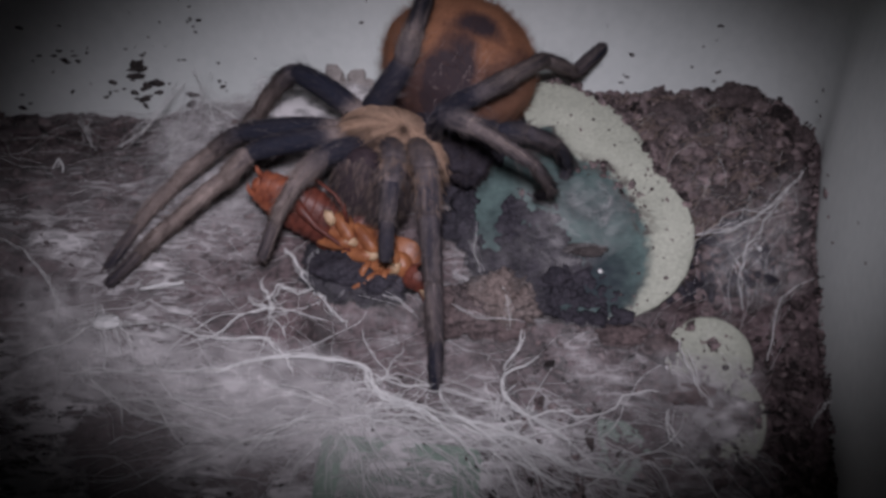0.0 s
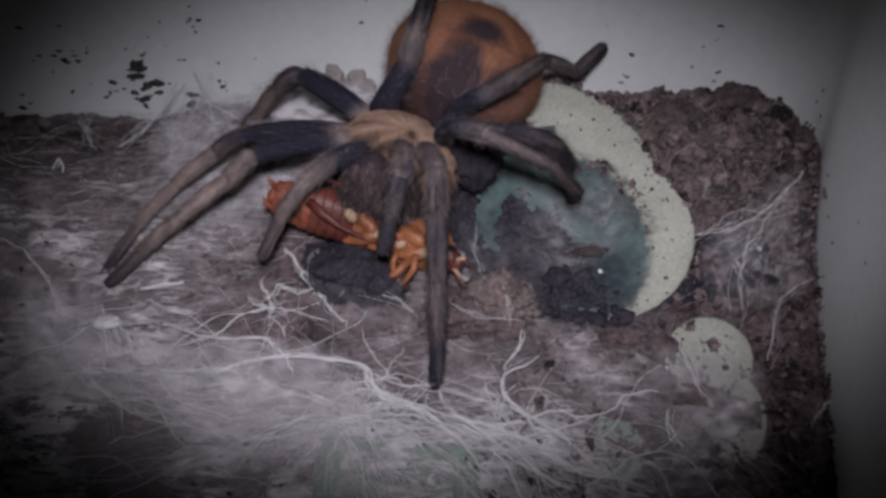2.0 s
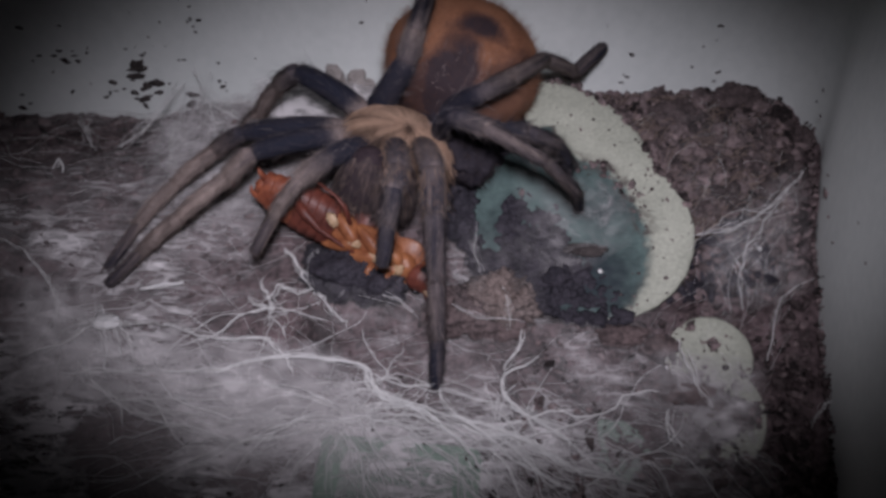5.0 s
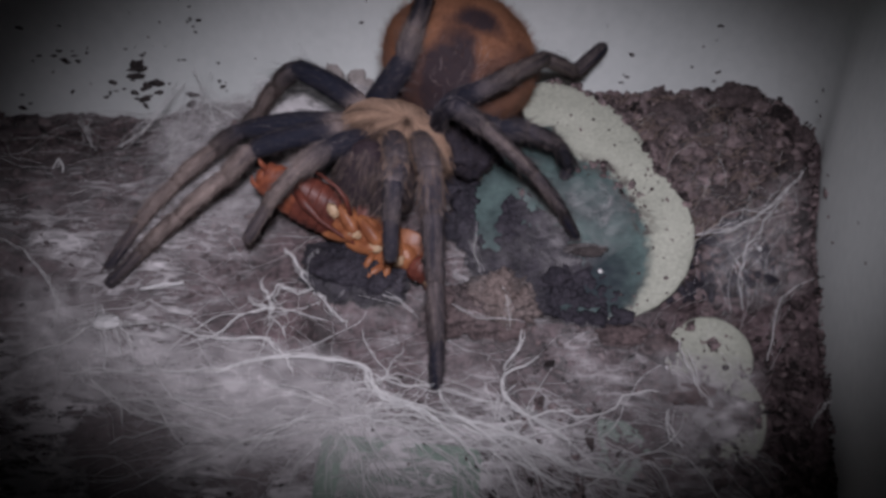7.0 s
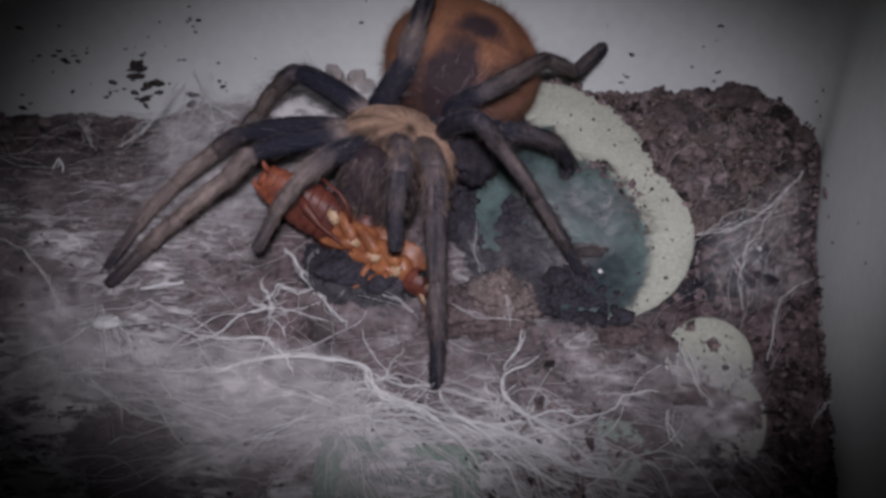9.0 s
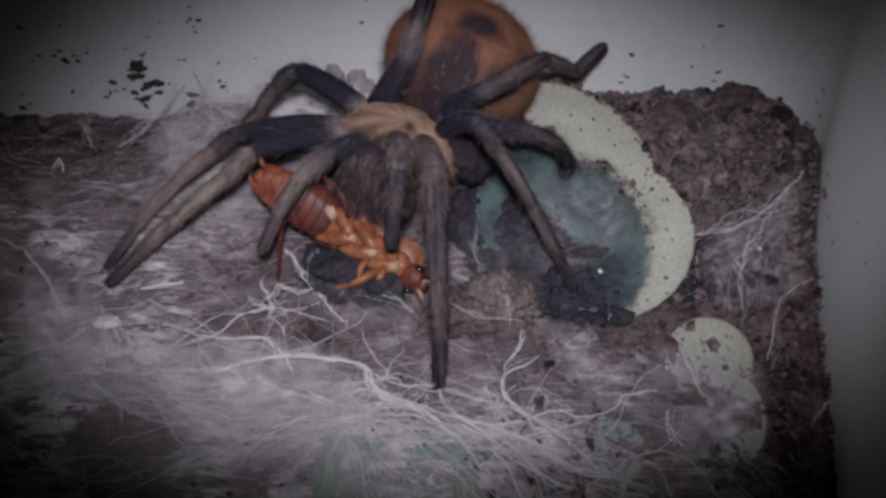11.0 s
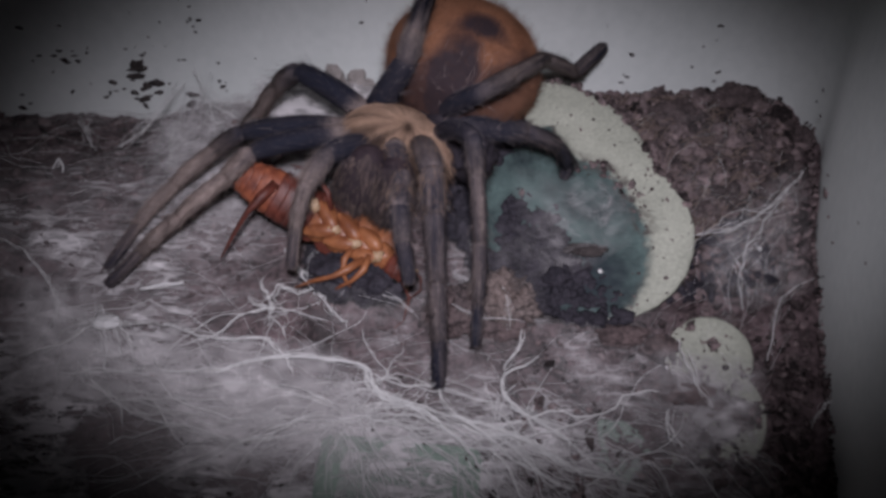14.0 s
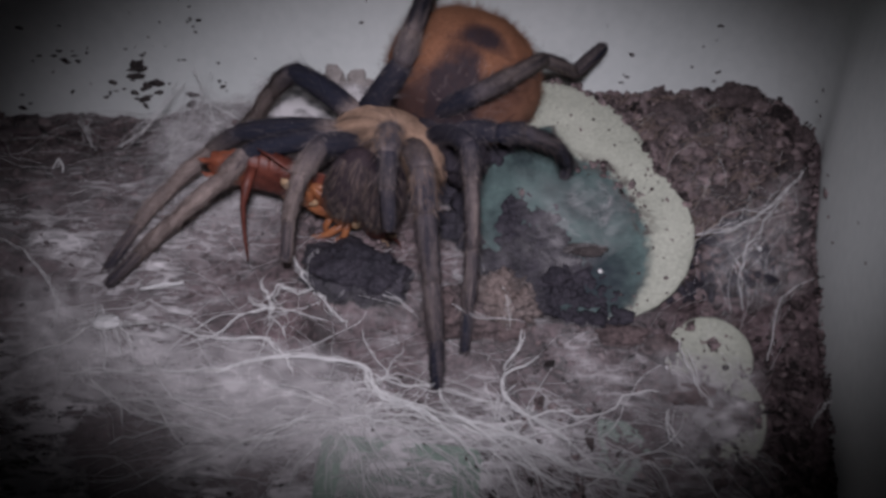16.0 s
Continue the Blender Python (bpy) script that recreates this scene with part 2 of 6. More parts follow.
def ground_z(x, y, rough=True):
    for (a, b), (a2, b2) in zip(PROFILE, PROFILE[1:]):
        if y <= a2 or a2 == 0.06:
            z = b + (b2 - b) * (y - a) / (a2 - a)
            break
    # the loose bank in the back corner, the lower ground opposite, the hollow round the dish
    z += 0.0016 * math.exp(-(((x - 0.054) / 0.020) ** 2 + ((y - 0.045) / 0.022) ** 2))
    z -= 0.0042 / (1 + math.exp((x + 0.05) * 250)) / (1 + math.exp(-(y - 0.02) * 250))
    z -= 0.0065 * math.exp(-((((x - 0.027) / 0.022) ** 2 + ((y - 0.008) / 0.021) ** 2) ** 2))
    z -= 0.0015 * math.exp(-((((x - 0.046) / 0.011) ** 2 + ((y + 0.018) / 0.009) ** 2) ** 2))
    z += 0.0032 * math.exp(-(((x - 0.0315) / 0.012) ** 2 + ((y + 0.0125) / 0.004) ** 2))
    if rough:
        n1 = noise.noise(Vector((x * 70, y * 70, 0.3)))
        n2 = noise.noise(Vector((x * 260, y * 260, 4.0)))
        n3 = noise.noise(Vector((x * 900, y * 900, 9.0)))
        loose = 1.0 + 1.6 / (1 + math.exp(-(x - 0.035) * 200)) / (1 + math.exp(-(y + 0.005) * 200))
        loose += 0.9 / (1 + math.exp(-(x - 0.008) * 250)) / (1 + math.exp((y + 0.012) * 300))
        z += 0.0012 * n1 + 0.0009 * n2 * loose + 0.0004 * n3 * loose
    return z


def grid(x0, x1, nx, y0, y1, ny, height):
    bm = bmesh.new()
    rows = [[bm.verts.new((x, y, height(x, y))) for x in np.linspace(x0, x1, nx)] for y in np.linspace(y0, y1, ny)]
    for r, q in zip(rows, rows[1:]):
        for i in range(nx - 1):
            bm.faces.new((r[i], r[i + 1], q[i + 1], q[i]))
    return bm


ground = part("ground", grid(-0.112, 0.086, 300, -0.078, 0.0455, 200, ground_z), SOIL)
tagged(ground, "dark brown peaty soil sloping up to the wall", "soil", kind="structure")


def wall_strip(name, plan, top, label):
    """A tub wall along a plan line, 2 mm thick; its top height varies along it."""
    bm = bmesh.new()
    pts = [Vector((x, y, 0)) for x, y in plan]
    cols = []
    for i, p in enumerate(pts):
        d = (pts[min(i + 1, len(pts) - 1)] - pts[max(i - 1, 0)]).normalized()
        out = Vector((-d.y, d.x, 0)) * 0.002
        t = top(p.y)
        cols.append([bm.verts.new(p + Vector((0, 0, -0.05))), bm.verts.new(p + Vector((0, 0, t - 0.001))), bm.verts.new(p + out * 0.5 + Vector((0, 0, t))),
                     bm.verts.new(p + out + Vector((0, 0, t - 0.001))), bm.verts.new(p + out + Vector((0, 0, -0.05)))])
    for a, b in zip(cols, cols[1:]):
        for k in range(4):
            bm.faces.new((a[k], a[k + 1], b[k + 1], b[k]))
    bm.faces.new(cols[0][::-1])
    bm.faces.new(cols[-1])
    return tagged(part(name, bm, WALL, None, "", True), label, "tub wall", kind="structure")


def corner(cx, cy, r, a0, a1):
    return [(cx + r * math.cos(radians(a0 + (a1 - a0) * i / 8)), cy + r * math.sin(radians(a0 + (a1 - a0) * i / 8))) for i in range(9)]


plan = [(-0.1135, -0.079)] + corner(-0.1035, 0.035, 0.010, 180, 90) + corner(0.0565, 0.027, 0.018, 90, -8) + [(0.0665, 0.0), (0.0610, -0.04), (0.0550, -0.079)]
wall_strip("wall_back", plan, lambda y: 0.08 if y > 0 else 0.08 + y * 1.1, "white plastic tub wall with rounded corners, splashed with dirt")
wall_strip("wall_front", [(0.0550, -0.079), (-0.1135, -0.079)], lambda y: -0.02, "low white plastic tub front")
bm = bmesh.new()
bmesh.ops.create_cube(bm, size=1, matrix=Matrix.Translation((0, 0, -0.065)) @ Matrix.Diagonal((1.63, 1.2, 0.03, 1)))
tagged(part("table", bm, TABLE, None, "", False), "dark brown table top under the tub", "table", kind="structure")


# ---- the tarantula: joints in millimetres in the animal's own space ----
LEAN = pose(0, 0, 0, 55, 0, 0)
spider = new("tarantula")
spider.matrix_world = LEAN
tagged(spider, "orange, black and tan hairy tarantula gripping its prey", "spider")


def vec(p):
    return Vector(p) * MM


def segment(name, length, r0, r1, tone, hairs, hair_len, parent, seed, bulge=0.06, bow=0.0, hw=0.042, pale=1.0, tan=0.15, golden=0.0):
    """One leg piece along +X, bowed outwards, with hairs lying towards its tip; tone is its dark share at both ends.
    The first share (tan) of a thigh is the pale hairy hip; every piece ends in a narrow pale joint."""
    rnd = random.Random(seed)
    bm = bmesh.new()
    bm.verts.layers.float_color.new("shade")
    bm.verts.layers.float_color.new("stripe")
    shade, gold = bm.verts.layers.float_color["shade"], bm.verts.layers.float_color["stripe"]
    k, around = 18, 18

    def girth(u):
        pinch = 1 - 0.10 * math.exp(-((u - 0.97) / 0.05) ** 2) - 0.06 * math.exp(-(u / 0.06) ** 2)
        return (r0 + (r1 - r0) * u + bulge * (r0 + r1) / 2 * math.sin(math.pi * u)) * pinch

    def middle(u):
        return Vector((u * length, 0, bow * length * math.sin(math.pi * u)))

    def dark(u, a):
        u = min(max(u, 0), 1)
        streak = noise.noise(Vector((math.cos(a) * 2.2, math.sin(a) * 2.2, u * 0.9 + seed))) + 0.5 * noise.noise(Vector((math.cos(a) * 5, math.sin(a) * 5, u * 1.8 + seed)))
        s = tone[0] + (tone[1] - tone[0]) * u + 0.55 * streak * (1 - abs(2 * tone[0] - 1) * 0.85)
        if name == "thigh":
            s -= 0.68 / (1 + math.exp((u - tan - 0.12 * noise.noise(Vector((math.cos(a) * 2, math.sin(a) * 2, seed)))) * 35))
        s -= 0.25 * math.exp(-((u - 0.985) / 0.03) ** 2)
        return min(max(s, 0), 1)

    for i in range(k + 1):
        u = i / k
        r = girth(u)
        p = middle(u)
        if i == 0:
            p, r = Vector((-0.45 * r0, 0, 0)), r * 0.55
        if i == k - 1:
            p, r = Vector((length, 0, 0)), r * 0.97
        if i == k:
            p, r = Vector((length + 0.5 * r1, 0, 0)), r * 0.55
        ring = [bm.verts.new(p + Vector((0, math.cos(a), math.sin(a))) * r) for a in (q * 2 * math.pi / around for q in range(around))]
        for q, v in enumerate(ring):
            d = dark(u, q * 2 * math.pi / around)
            v[shade] = (d, d, d, 1)
        if i:
            for q in range(around):
                bm.faces.new((last[q], last[(q + 1) % around], ring[(q + 1) % around], ring[q]))
        else:
            bm.faces.new(ring[::-1])
        last = ring
    bm.faces.new(last)
    for _ in range(hairs):
        u, a = rnd.random(), rnd.random() * 2 * math.pi
        out = Vector((0, math.cos(a), math.sin(a)))
        long = rnd.random() < 0.10
        ln = hair_len * (0.5 + rnd.random() * 0.8) * (2.4 if long else 1)
        way = (Vector((1, 0, 0)) * rnd.uniform(0.7, 1.2) + out * rnd.uniform(0.08, 0.35 if not long else 0.9)).normalized() * ln
        d = dark(u, a) * 0.95 * pale + rnd.gauss(0, 0.12) - (0.3 if rnd.random() < 0.12 else 0)
        d = min(max(d, 0), 1)
        gilt = rnd.random() < golden * (1 - 0.6 * u)
        brown = min(max(rnd.uniform(0.1, 0.75) + 0.3 * u, 0), 1)
        for v in blade(bm, middle(u) + out * girth(u) * 0.94, way, Vector((1, 0, 0)).cross(out), hw * MM * (1.3 if gilt else 1), 2 if gilt else 1):
            v[shade] = (d, d, d, 1)
            v[gold] = (brown, brown, brown, 1)
    return part(name, bm, [LEGSKIN, LEGHAIR, GOLD], parent)


def aim_matrix(a, b, side):
    x = (b - a).normalized()
    z = x.cross(side).normalized()
    y = z.cross(x)
    return Matrix.Translation(a) @ Matrix((x, y, z)).transposed().to_4x4()


# sway of the body: seconds, right and up in millimetres
FORE = ((0, 0, 0), (0.5, 0.55, -0.7), (1, 0.55, -0.3), (1.5, 1.0, -0.1), (2, 1.4, -1.0), (2.5, 1.5, -1.1), (3, 1.5, -1.2), (3.5, 0.9, -0.7),
        (4, 0.9, -0.4), (6.5, 1.0, 1.0), (7, 0.6, 1.6), (7.5, 0.8, 0.9), (8, 1.1, 0.3), (8.5, 1.1, 0.2), (9, 1.2, 0.2), (11.5, 1.0, 0.8),
        (12, 0.4, 1.6), (12.5, 0.4, 1.7), (13, 0.5, 1.2), (13.5, 0.6, 1.0), (14, 0.8, 0.5), (14.5, 1.0, 0.8), (15, 0.1, 0.1), (15.5, -0.2, 0.1), (16, -0.7, -0.1))
HIND = ((0, 0, 0), (0.5, 0.4, -0.6), (1, 0.4, -0.5), (1.5, 0.5, -0.3), (2, 0.9, -0.9), (3, 0.9, -1.0), (3.5, 0.5, -0.7), (4, 0.6, -0.5),
        (6.5, 0.4, 0.4), (7, 0.0, 0.9), (7.5, 0.1, 0.3), (8, 0.3, -0.1), (9, 0.4, -0.3), (11.5, 0.3, 0.0), (12, 0.6, 0.7), (12.5, 1.0, 1.0),
        (13, 0.6, 0.7), (13.5, 0.8, 0.5), (14, 0.7, -0.2), (14.5, 0.6, -0.2), (15, 0.9, -1.9), (15.5, 0.9, -1.9), (16, 0.8, -2.2))
TIMES = [0, 0.5, 1, 1.5, 2, 2.5, 3, 3.5, 4, 4.6, 5.3, 6, 6.5, 7, 7.5, 8, 8.5, 9, 9.6, 10.3, 11, 11.5, 12, 12.5, 13, 13.5, 14, 14.5, 15, 15.5, 16]


def at_time(rows, t):
    """Between rows of (seconds, values...)."""
    for a, b in zip(rows, rows[1:]):
        if t <= b[0]:
            u = (t - a[0]) / (b[0] - a[0])
            return [p + (q - p) * u for p, q in zip(a[1:], b[1:])]
    return list(rows[-1][1:])


def fore(t):
    x, y = at_time(FORE, t)
    return vec((x, y * 0.85, 0))


# joints from the hip (or jaw) to the tip, then the width of the thigh and the path of the tip, where it wanders
FEELING_TIP = ((0, (16.5, 9.3, 3.0)), (0.5, (18.5, 7.5, 3.0)), (1, (20.1, 8.8, 3.0)), (1.5, (22.4, 11.5, 2.0)),
    (2, (22.4, 8.5, 3.0)), (3, (22.4, 7.2, 3.0)), (3.5, (22.0, 6.5, 3.0)), (4.2, (22.9, 8.2, 3.0)),
    (6.5, (25.6, 5.1, 3.0)), (7, (23.4, 2.1, 3.0)), (7.5, (23.3, -3.3, 4.0)), (8, (23.9, -5.8, 5.0)),
    (8.5, (24.0, -5.8, 5.0)), (9.2, (24.7, -4.8, 5.0)), (11.3, (22.4, -7.9, 7.0)), (11.5, (19.3, -9.5, 9.0)),
    (12, (13.2, -14.4, 10.0)), (12.5, (14.2, -15.5, 10.5)), (13, (13.0, -14.6, 11.5)), (13.5, (8.2, -14.1, 13.5)),
    (14, (5.4, -16.0, 13.0)), (14.5, (3.6, -16.6, 12.5)), (16, (3.6, -17.0, 12.0)))
FRONT_TIP = ((0, (-1.2, -22.6, 15.0)), (9.2, (-1.1, -22.4, 15.0)), (12, (-0.4, -22.4, 15.0)), (14.5, (-0.8, -22.4, 15.0)),
    (16, (-0.9, -22.4, 15.0)))
LEFT_PALP_TIP = ((0, (-30.3, -1.6, 11.0)), (0.5, (-29.7, -2.4, 11.0)), (1, (-29.7, -3.7, 11.0)), (1.5, (-30.0, -2.7, 11.0)),
    (2, (-30.3, -1.3, 11.0)), (3, (-29.7, -2.3, 11.0)), (3.5, (-31.0, -1.8, 11.0)), (4.2, (-31.0, -1.3, 11.0)),
    (6.5, (-32.4, 0.8, 11.0)), (7, (-32.6, 1.5, 12.0)), (7.5, (-31.3, 0.7, 12.0)), (8, (-30.3, 0.0, 11.0)),
    (9.2, (-31.3, 0.0, 11.0)), (11.3, (-30.2, -0.4, 11.0)), (12, (-28.1, -1.3, 11.0)), (12.5, (-27.6, -2.5, 11.0)),
    (13, (-27.0, -3.7, 11.0)), (13.5, (-26.9, -2.5, 11.0)), (14, (-25.4, -3.1, 11.0)), (14.5, (-23.3, -2.0, 11.0)),
    (15, (-26.3, -1.0, 11.0)), (15.5, (-24.6, -1.6, 11.0)), (16, (-26.3, -1.8, 11.0)))
RIGHT_PALP_TIP = ((0, (-9.3, -1.6, 16.0)), (0.5, (-9.2, -3.6, 16.0)), (1, (-10.3, -3.9, 16.0)), (1.5, (-12.7, -3.2, 16.0)),
    (2, (-9.7, -0.5, 16.0)), (3, (-9.6, -2.3, 16.0)), (3.5, (-11.2, -2.4, 16.0)), (4.2, (-10.3, -3.6, 16.0)),
    (6.5, (-9.0, -0.4, 16.0)), (7, (-8.5, -1.6, 16.0)), (7.5, (-8.3, -3.8, 16.0)), (8, (-8.2, -2.1, 16.0)),
    (9.2, (-7.7, 0.6, 16.0)), (11.3, (-8.5, 0.5, 16.0)), (12, (-7.1, -0.3, 16.0)), (12.5, (-7.0, -1.6, 16.0)),
    (13, (-6.1, -4.7, 15.0)), (13.5, (-4.5, -4.7, 15.0)), (14, (-5.4, -5.4, 15.0)), (14.5, (-6.5, -5.4, 15.0)),
    (15, (-8.4, 2.4, 16.0)), (15.5, (-8.8, 3.2, 16.0)), (16, (-8.6, 3.3, 16.0)))
LEGS = {}
LEGS["left_first"] = (((-14.4, 19.8, 2.0), (-33.2, 16.5, 7.0), (-37.2, 12.2, 7.0), (-45.3, 5.5, 6.5), (-52.1, -0.5, 6.0), (-57.6, -6.1, 6.5)), 1.62, ())
LEGS["left_second"] = (((-15.2, 21.0, -1.0), (-36.7, 21.0, -2.0), (-41.8, 17.8, -3.0), (-48.7, 11.6, -2.0), (-54.2, 4.4, 1.0), (-58.6, -3.4, 4.0)), 1.58, ())
LEGS["left_third"] = (((-13.9, 23.4, -4.0), (-27.3, 32.9, -6.0), (-31.1, 30.8, -9.0), (-35.8, 26.9, -16.0), (-39.9, 24.3, -22.0), (-42.9, 23.1, -26.0)), 1.8, ())
LEGS["left_fourth"] = (((-14.3, 24.5, -7.0), (-6.8, 32.3, 5.0), (-5.3, 37.2, 6.0), (-3.2, 44.1, 2.0), (-1.5, 53.6, -10.0), (0.1, 61.1, -20.0)), 1.95, ())
LEGS["right_fourth"] = (((-2.0, 24.8, -7.0), (6.1, 26.4, 9.0), (11.2, 29.2, 7.0), (18.6, 35.1, -6.0), (25.8, 34.6, -18.0), (32.7, 41.2, -24.5)), 1.6, ())
LEGS["right_third"] = (((-0.4, 22.2, -5.0), (10.0, 20.4, 3.0), (14.4, 20.4, 4.0), (20.2, 18.4, 1.0), (22.8, 15.3, -3.0), (22.1, 11.8, -6.0)), 1.75, ())
LEGS["right_second"] = (((-1.4, 20.3, 0.0), (5.8, 16.9, 17.0), (7.5, 12.0, 16.5), (11.1, 1.0, 13.0), (13.3, -8.4, 11.5), (14.8, -15.6, 10.5)), 1.42, FEELING_TIP)
LEGS["right_first"] = (((-4.8, 17.7, 4.0), (-2.6, 12.6, 17.0), (-2.2, 5.6, 19.0), (-1.6, -5.4, 17.0), (-1.2, -14.6, 16.0), (-1.2, -22.6, 15.0)), 1.7, FRONT_TIP)
PALPS = {}
PALPS["left"] = (((-13.4, 17.7, 4.0), (-19.9, 15.5, 12.0), (-23.8, 11.4, 14.0), (-27.5, 5.2, 13.0), (-30.3, -1.6, 11.0)), 1.65, LEFT_PALP_TIP)
PALPS["right"] = (((-9.2, 17.5, 6.0), (-8.0, 13.9, 15.0), (-8.3, 10.9, 18.0), (-8.9, 5.1, 18.0), (-9.3, -1.6, 16.0)), 1.75, RIGHT_PALP_TIP)


def chain(joints, tips, bends, t):
    """The joints at a time: the thigh turns from the hip, the rest turns as one piece at the knee."""
    j = [vec(p) for p in joints]
    hip = j[0] + fore(t)
    if not tips:
        return [p + fore(t) * w for p, w in zip(j, (1.0, 0.4, 0.32, 0.15, 0.05, 0.0))]
    tip = j[-1]
    if tips:
        tip = Vector(at_time([(r[0], *r[1]) for r in tips], t)) * MM
    bend = Vector(at_time(bends, t)[:3]) if bends else j[1] - j[0]
    if bends:
        # the lower leg arches: each further joint is bent by the same angle
        axis, arch = (j[0] - j[1]).cross(j[-1] - j[1]).normalized(), radians(at_time(bends, t)[3])
        steps = [b - a for a, b in zip(j[1:], j[2:])]
        for i, step in enumerate(steps):
            j[i + 2] = j[i + 1] + Matrix.Rotation(-arch * i, 3, axis) @ step
    la, lb = (j[1] - j[0]).length, (j[-1] - j[1]).length
    way = tip - hip
    dist = min(max(way.length, abs(la - lb) * 1.02), (la + lb) * 0.999)
    way.normalize()
    u = (la * la - lb * lb + dist * dist) / (2 * dist)
    h = math.sqrt(max(la * la - u * u, 0))
    pole = bend - way * bend.dot(way)
    pole.normalize()
    knee = hip + way * u + pole * h
    tip = hip + way * dist

    def basis(a, b, p):
        x = (b - a).normalized()
        z = x.cross(p).normalized()
        return Matrix((x, z.cross(x), z)).transposed()
    turn = basis(knee, tip, hip - knee) @ basis(j[1], j[-1], j[0] - j[1]).inverted()
    return [hip, knee] + [knee + turn @ (p - j[1]) for p in j[2:]]


MOVING = []


def limb(name, label, joints, width, tips, names, tones, seed, bends=(), tan=0.15):
    j = [vec(p) for p in joints]
    made = []
    n = len(names)
    # the front leg and feeler are stout above, the leg that props the back is stout to its foot
    girths = {8: (1.2, 1.15, 1.0, 0.8, 0.7, 0.58), 22: (1.2, 1.15, 1.0, 0.8, 0.72, 0.6), 5: (1.1, 1.0, 0.92, 0.88, 0.86, 0.8)}.get(seed, (1.16, 1.0, 0.86, 0.74, 0.64, 0.54))
    for i, (nm, tone) in enumerate(zip(names, tones)):
        k = i if n == 5 or i < 2 else i + 1
        w, w2 = (width * MM * girths[q] for q in (k, k + 1))
        shaggy = i < 2 and tone[0] < 0.85 and names[0] == "thigh" and n + i < 6 and seed in (7, 8)
        made.append(segment(nm, (j[i + 1] - j[i]).length, w, w2 * 1.04, tone, 1300 if shaggy else 1000, (3.2 if shaggy else 0.8 if i == n - 1 else 1.5) * MM,
                            made[0] if made else spider, seed * 10 + i, 0.10 if i in (0, n - 1) else 0.05, 0.05 if i == 0 else 0.03 if i < n - 1 else 0.0, 0.042, 0.35 if shaggy else 1.0, tan, (0.95, 0.6)[i] if i < 2 and seed in (8, 22) else 0.0))
    made[0].name = name
    made[0]["label"] = label
    MOVING.append((made, joints, tips, bends))


# which way the raised leg's knee points while it feels about, and how far its lower joints are bent
RAISED = ((0, -0.07, 0.16, 0.98, 45.0), (1.5, -0.06, 0.08, 1.0, 40.0), (3, -0.05, 0.15, 0.99, 35.0), (4.2, -0.05, 0.14, 0.99, 35.0), (6.5, -0.03, 0.14, 0.99, 20.0), (8, 0.1, 0.27, 0.96, 0.0), (9.2, 0.09, 0.28, 0.96, 0.0), (11.3, 0.09, 0.3, 0.95, 0.0), (12, 0.2, 0.34, 0.92, 0.0), (13, 0.19, 0.37, 0.91, 0.0), (14, 0.25, 0.36, 0.9, 0.0), (16, 0.31, 0.33, 0.89, 0.0))
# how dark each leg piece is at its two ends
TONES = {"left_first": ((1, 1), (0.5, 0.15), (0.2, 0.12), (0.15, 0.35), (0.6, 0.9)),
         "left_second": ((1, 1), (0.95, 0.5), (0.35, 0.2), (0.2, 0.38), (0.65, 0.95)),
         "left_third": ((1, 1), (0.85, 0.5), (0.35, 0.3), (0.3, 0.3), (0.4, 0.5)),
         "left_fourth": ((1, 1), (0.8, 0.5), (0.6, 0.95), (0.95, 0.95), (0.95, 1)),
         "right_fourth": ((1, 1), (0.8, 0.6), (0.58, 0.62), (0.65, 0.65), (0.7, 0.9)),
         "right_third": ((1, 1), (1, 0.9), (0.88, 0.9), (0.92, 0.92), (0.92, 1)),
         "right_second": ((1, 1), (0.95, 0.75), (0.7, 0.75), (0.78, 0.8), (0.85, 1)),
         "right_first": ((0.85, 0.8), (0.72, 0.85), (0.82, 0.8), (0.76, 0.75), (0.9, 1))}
HIPS = {"left_first": 0.3, "left_second": 0.26, "left_third": 0.24}
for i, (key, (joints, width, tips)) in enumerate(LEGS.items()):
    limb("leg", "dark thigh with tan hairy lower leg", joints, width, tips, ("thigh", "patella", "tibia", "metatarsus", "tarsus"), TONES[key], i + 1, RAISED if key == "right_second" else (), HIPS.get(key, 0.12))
TONES = {"left": ((1, 1), (0.8, 0.5), (0.4, 0.35), (0.45, 0.7)), "right": ((0.9, 0.85), (0.82, 0.9), (0.88, 0.85), (0.88, 0.95))}
for i, (key, (joints, width, tips)) in enumerate(PALPS.items()):
    limb("pedipalp", "short hairy feeler beside the jaws", joints, width, tips, ("thigh", "patella", "tibia", "tarsus"), TONES[key], i + 21, (), 0.1)

# fore body
CARA = vec((-8.4, 18.5, 0.5))
bm = bmesh.new()
turn = Euler((radians(-44), radians(10), radians(-20))).to_matrix().to_4x4()
stripe = bm.verts.layers.float_color.new("stripe")


def furrow(q):
    """Dark share of the carapace: fine streaks that run out from a dark pit, darker towards the jaws."""
    a = math.atan2(q.x, q.y)
    away = min(math.hypot(q.x, q.y) / (9.0 * MM), 1)
    streak = noise.noise(Vector((math.cos(a) * 4.5, math.sin(a) * 4.5, away * 0.8))) + 0.6 * noise.noise(Vector((math.cos(a) * 11, math.sin(a) * 11, away)))
    pit = math.exp(-((q.x / (0.9 * MM)) ** 2 + ((q.y + 0.6 * MM) / (1.5 * MM)) ** 2))
    return min(max(0.12 + 0.8 * streak * away ** 0.5 + 0.95 * pit + 0.8 * max(0, -q.y / (8 * MM)), 0), 1)


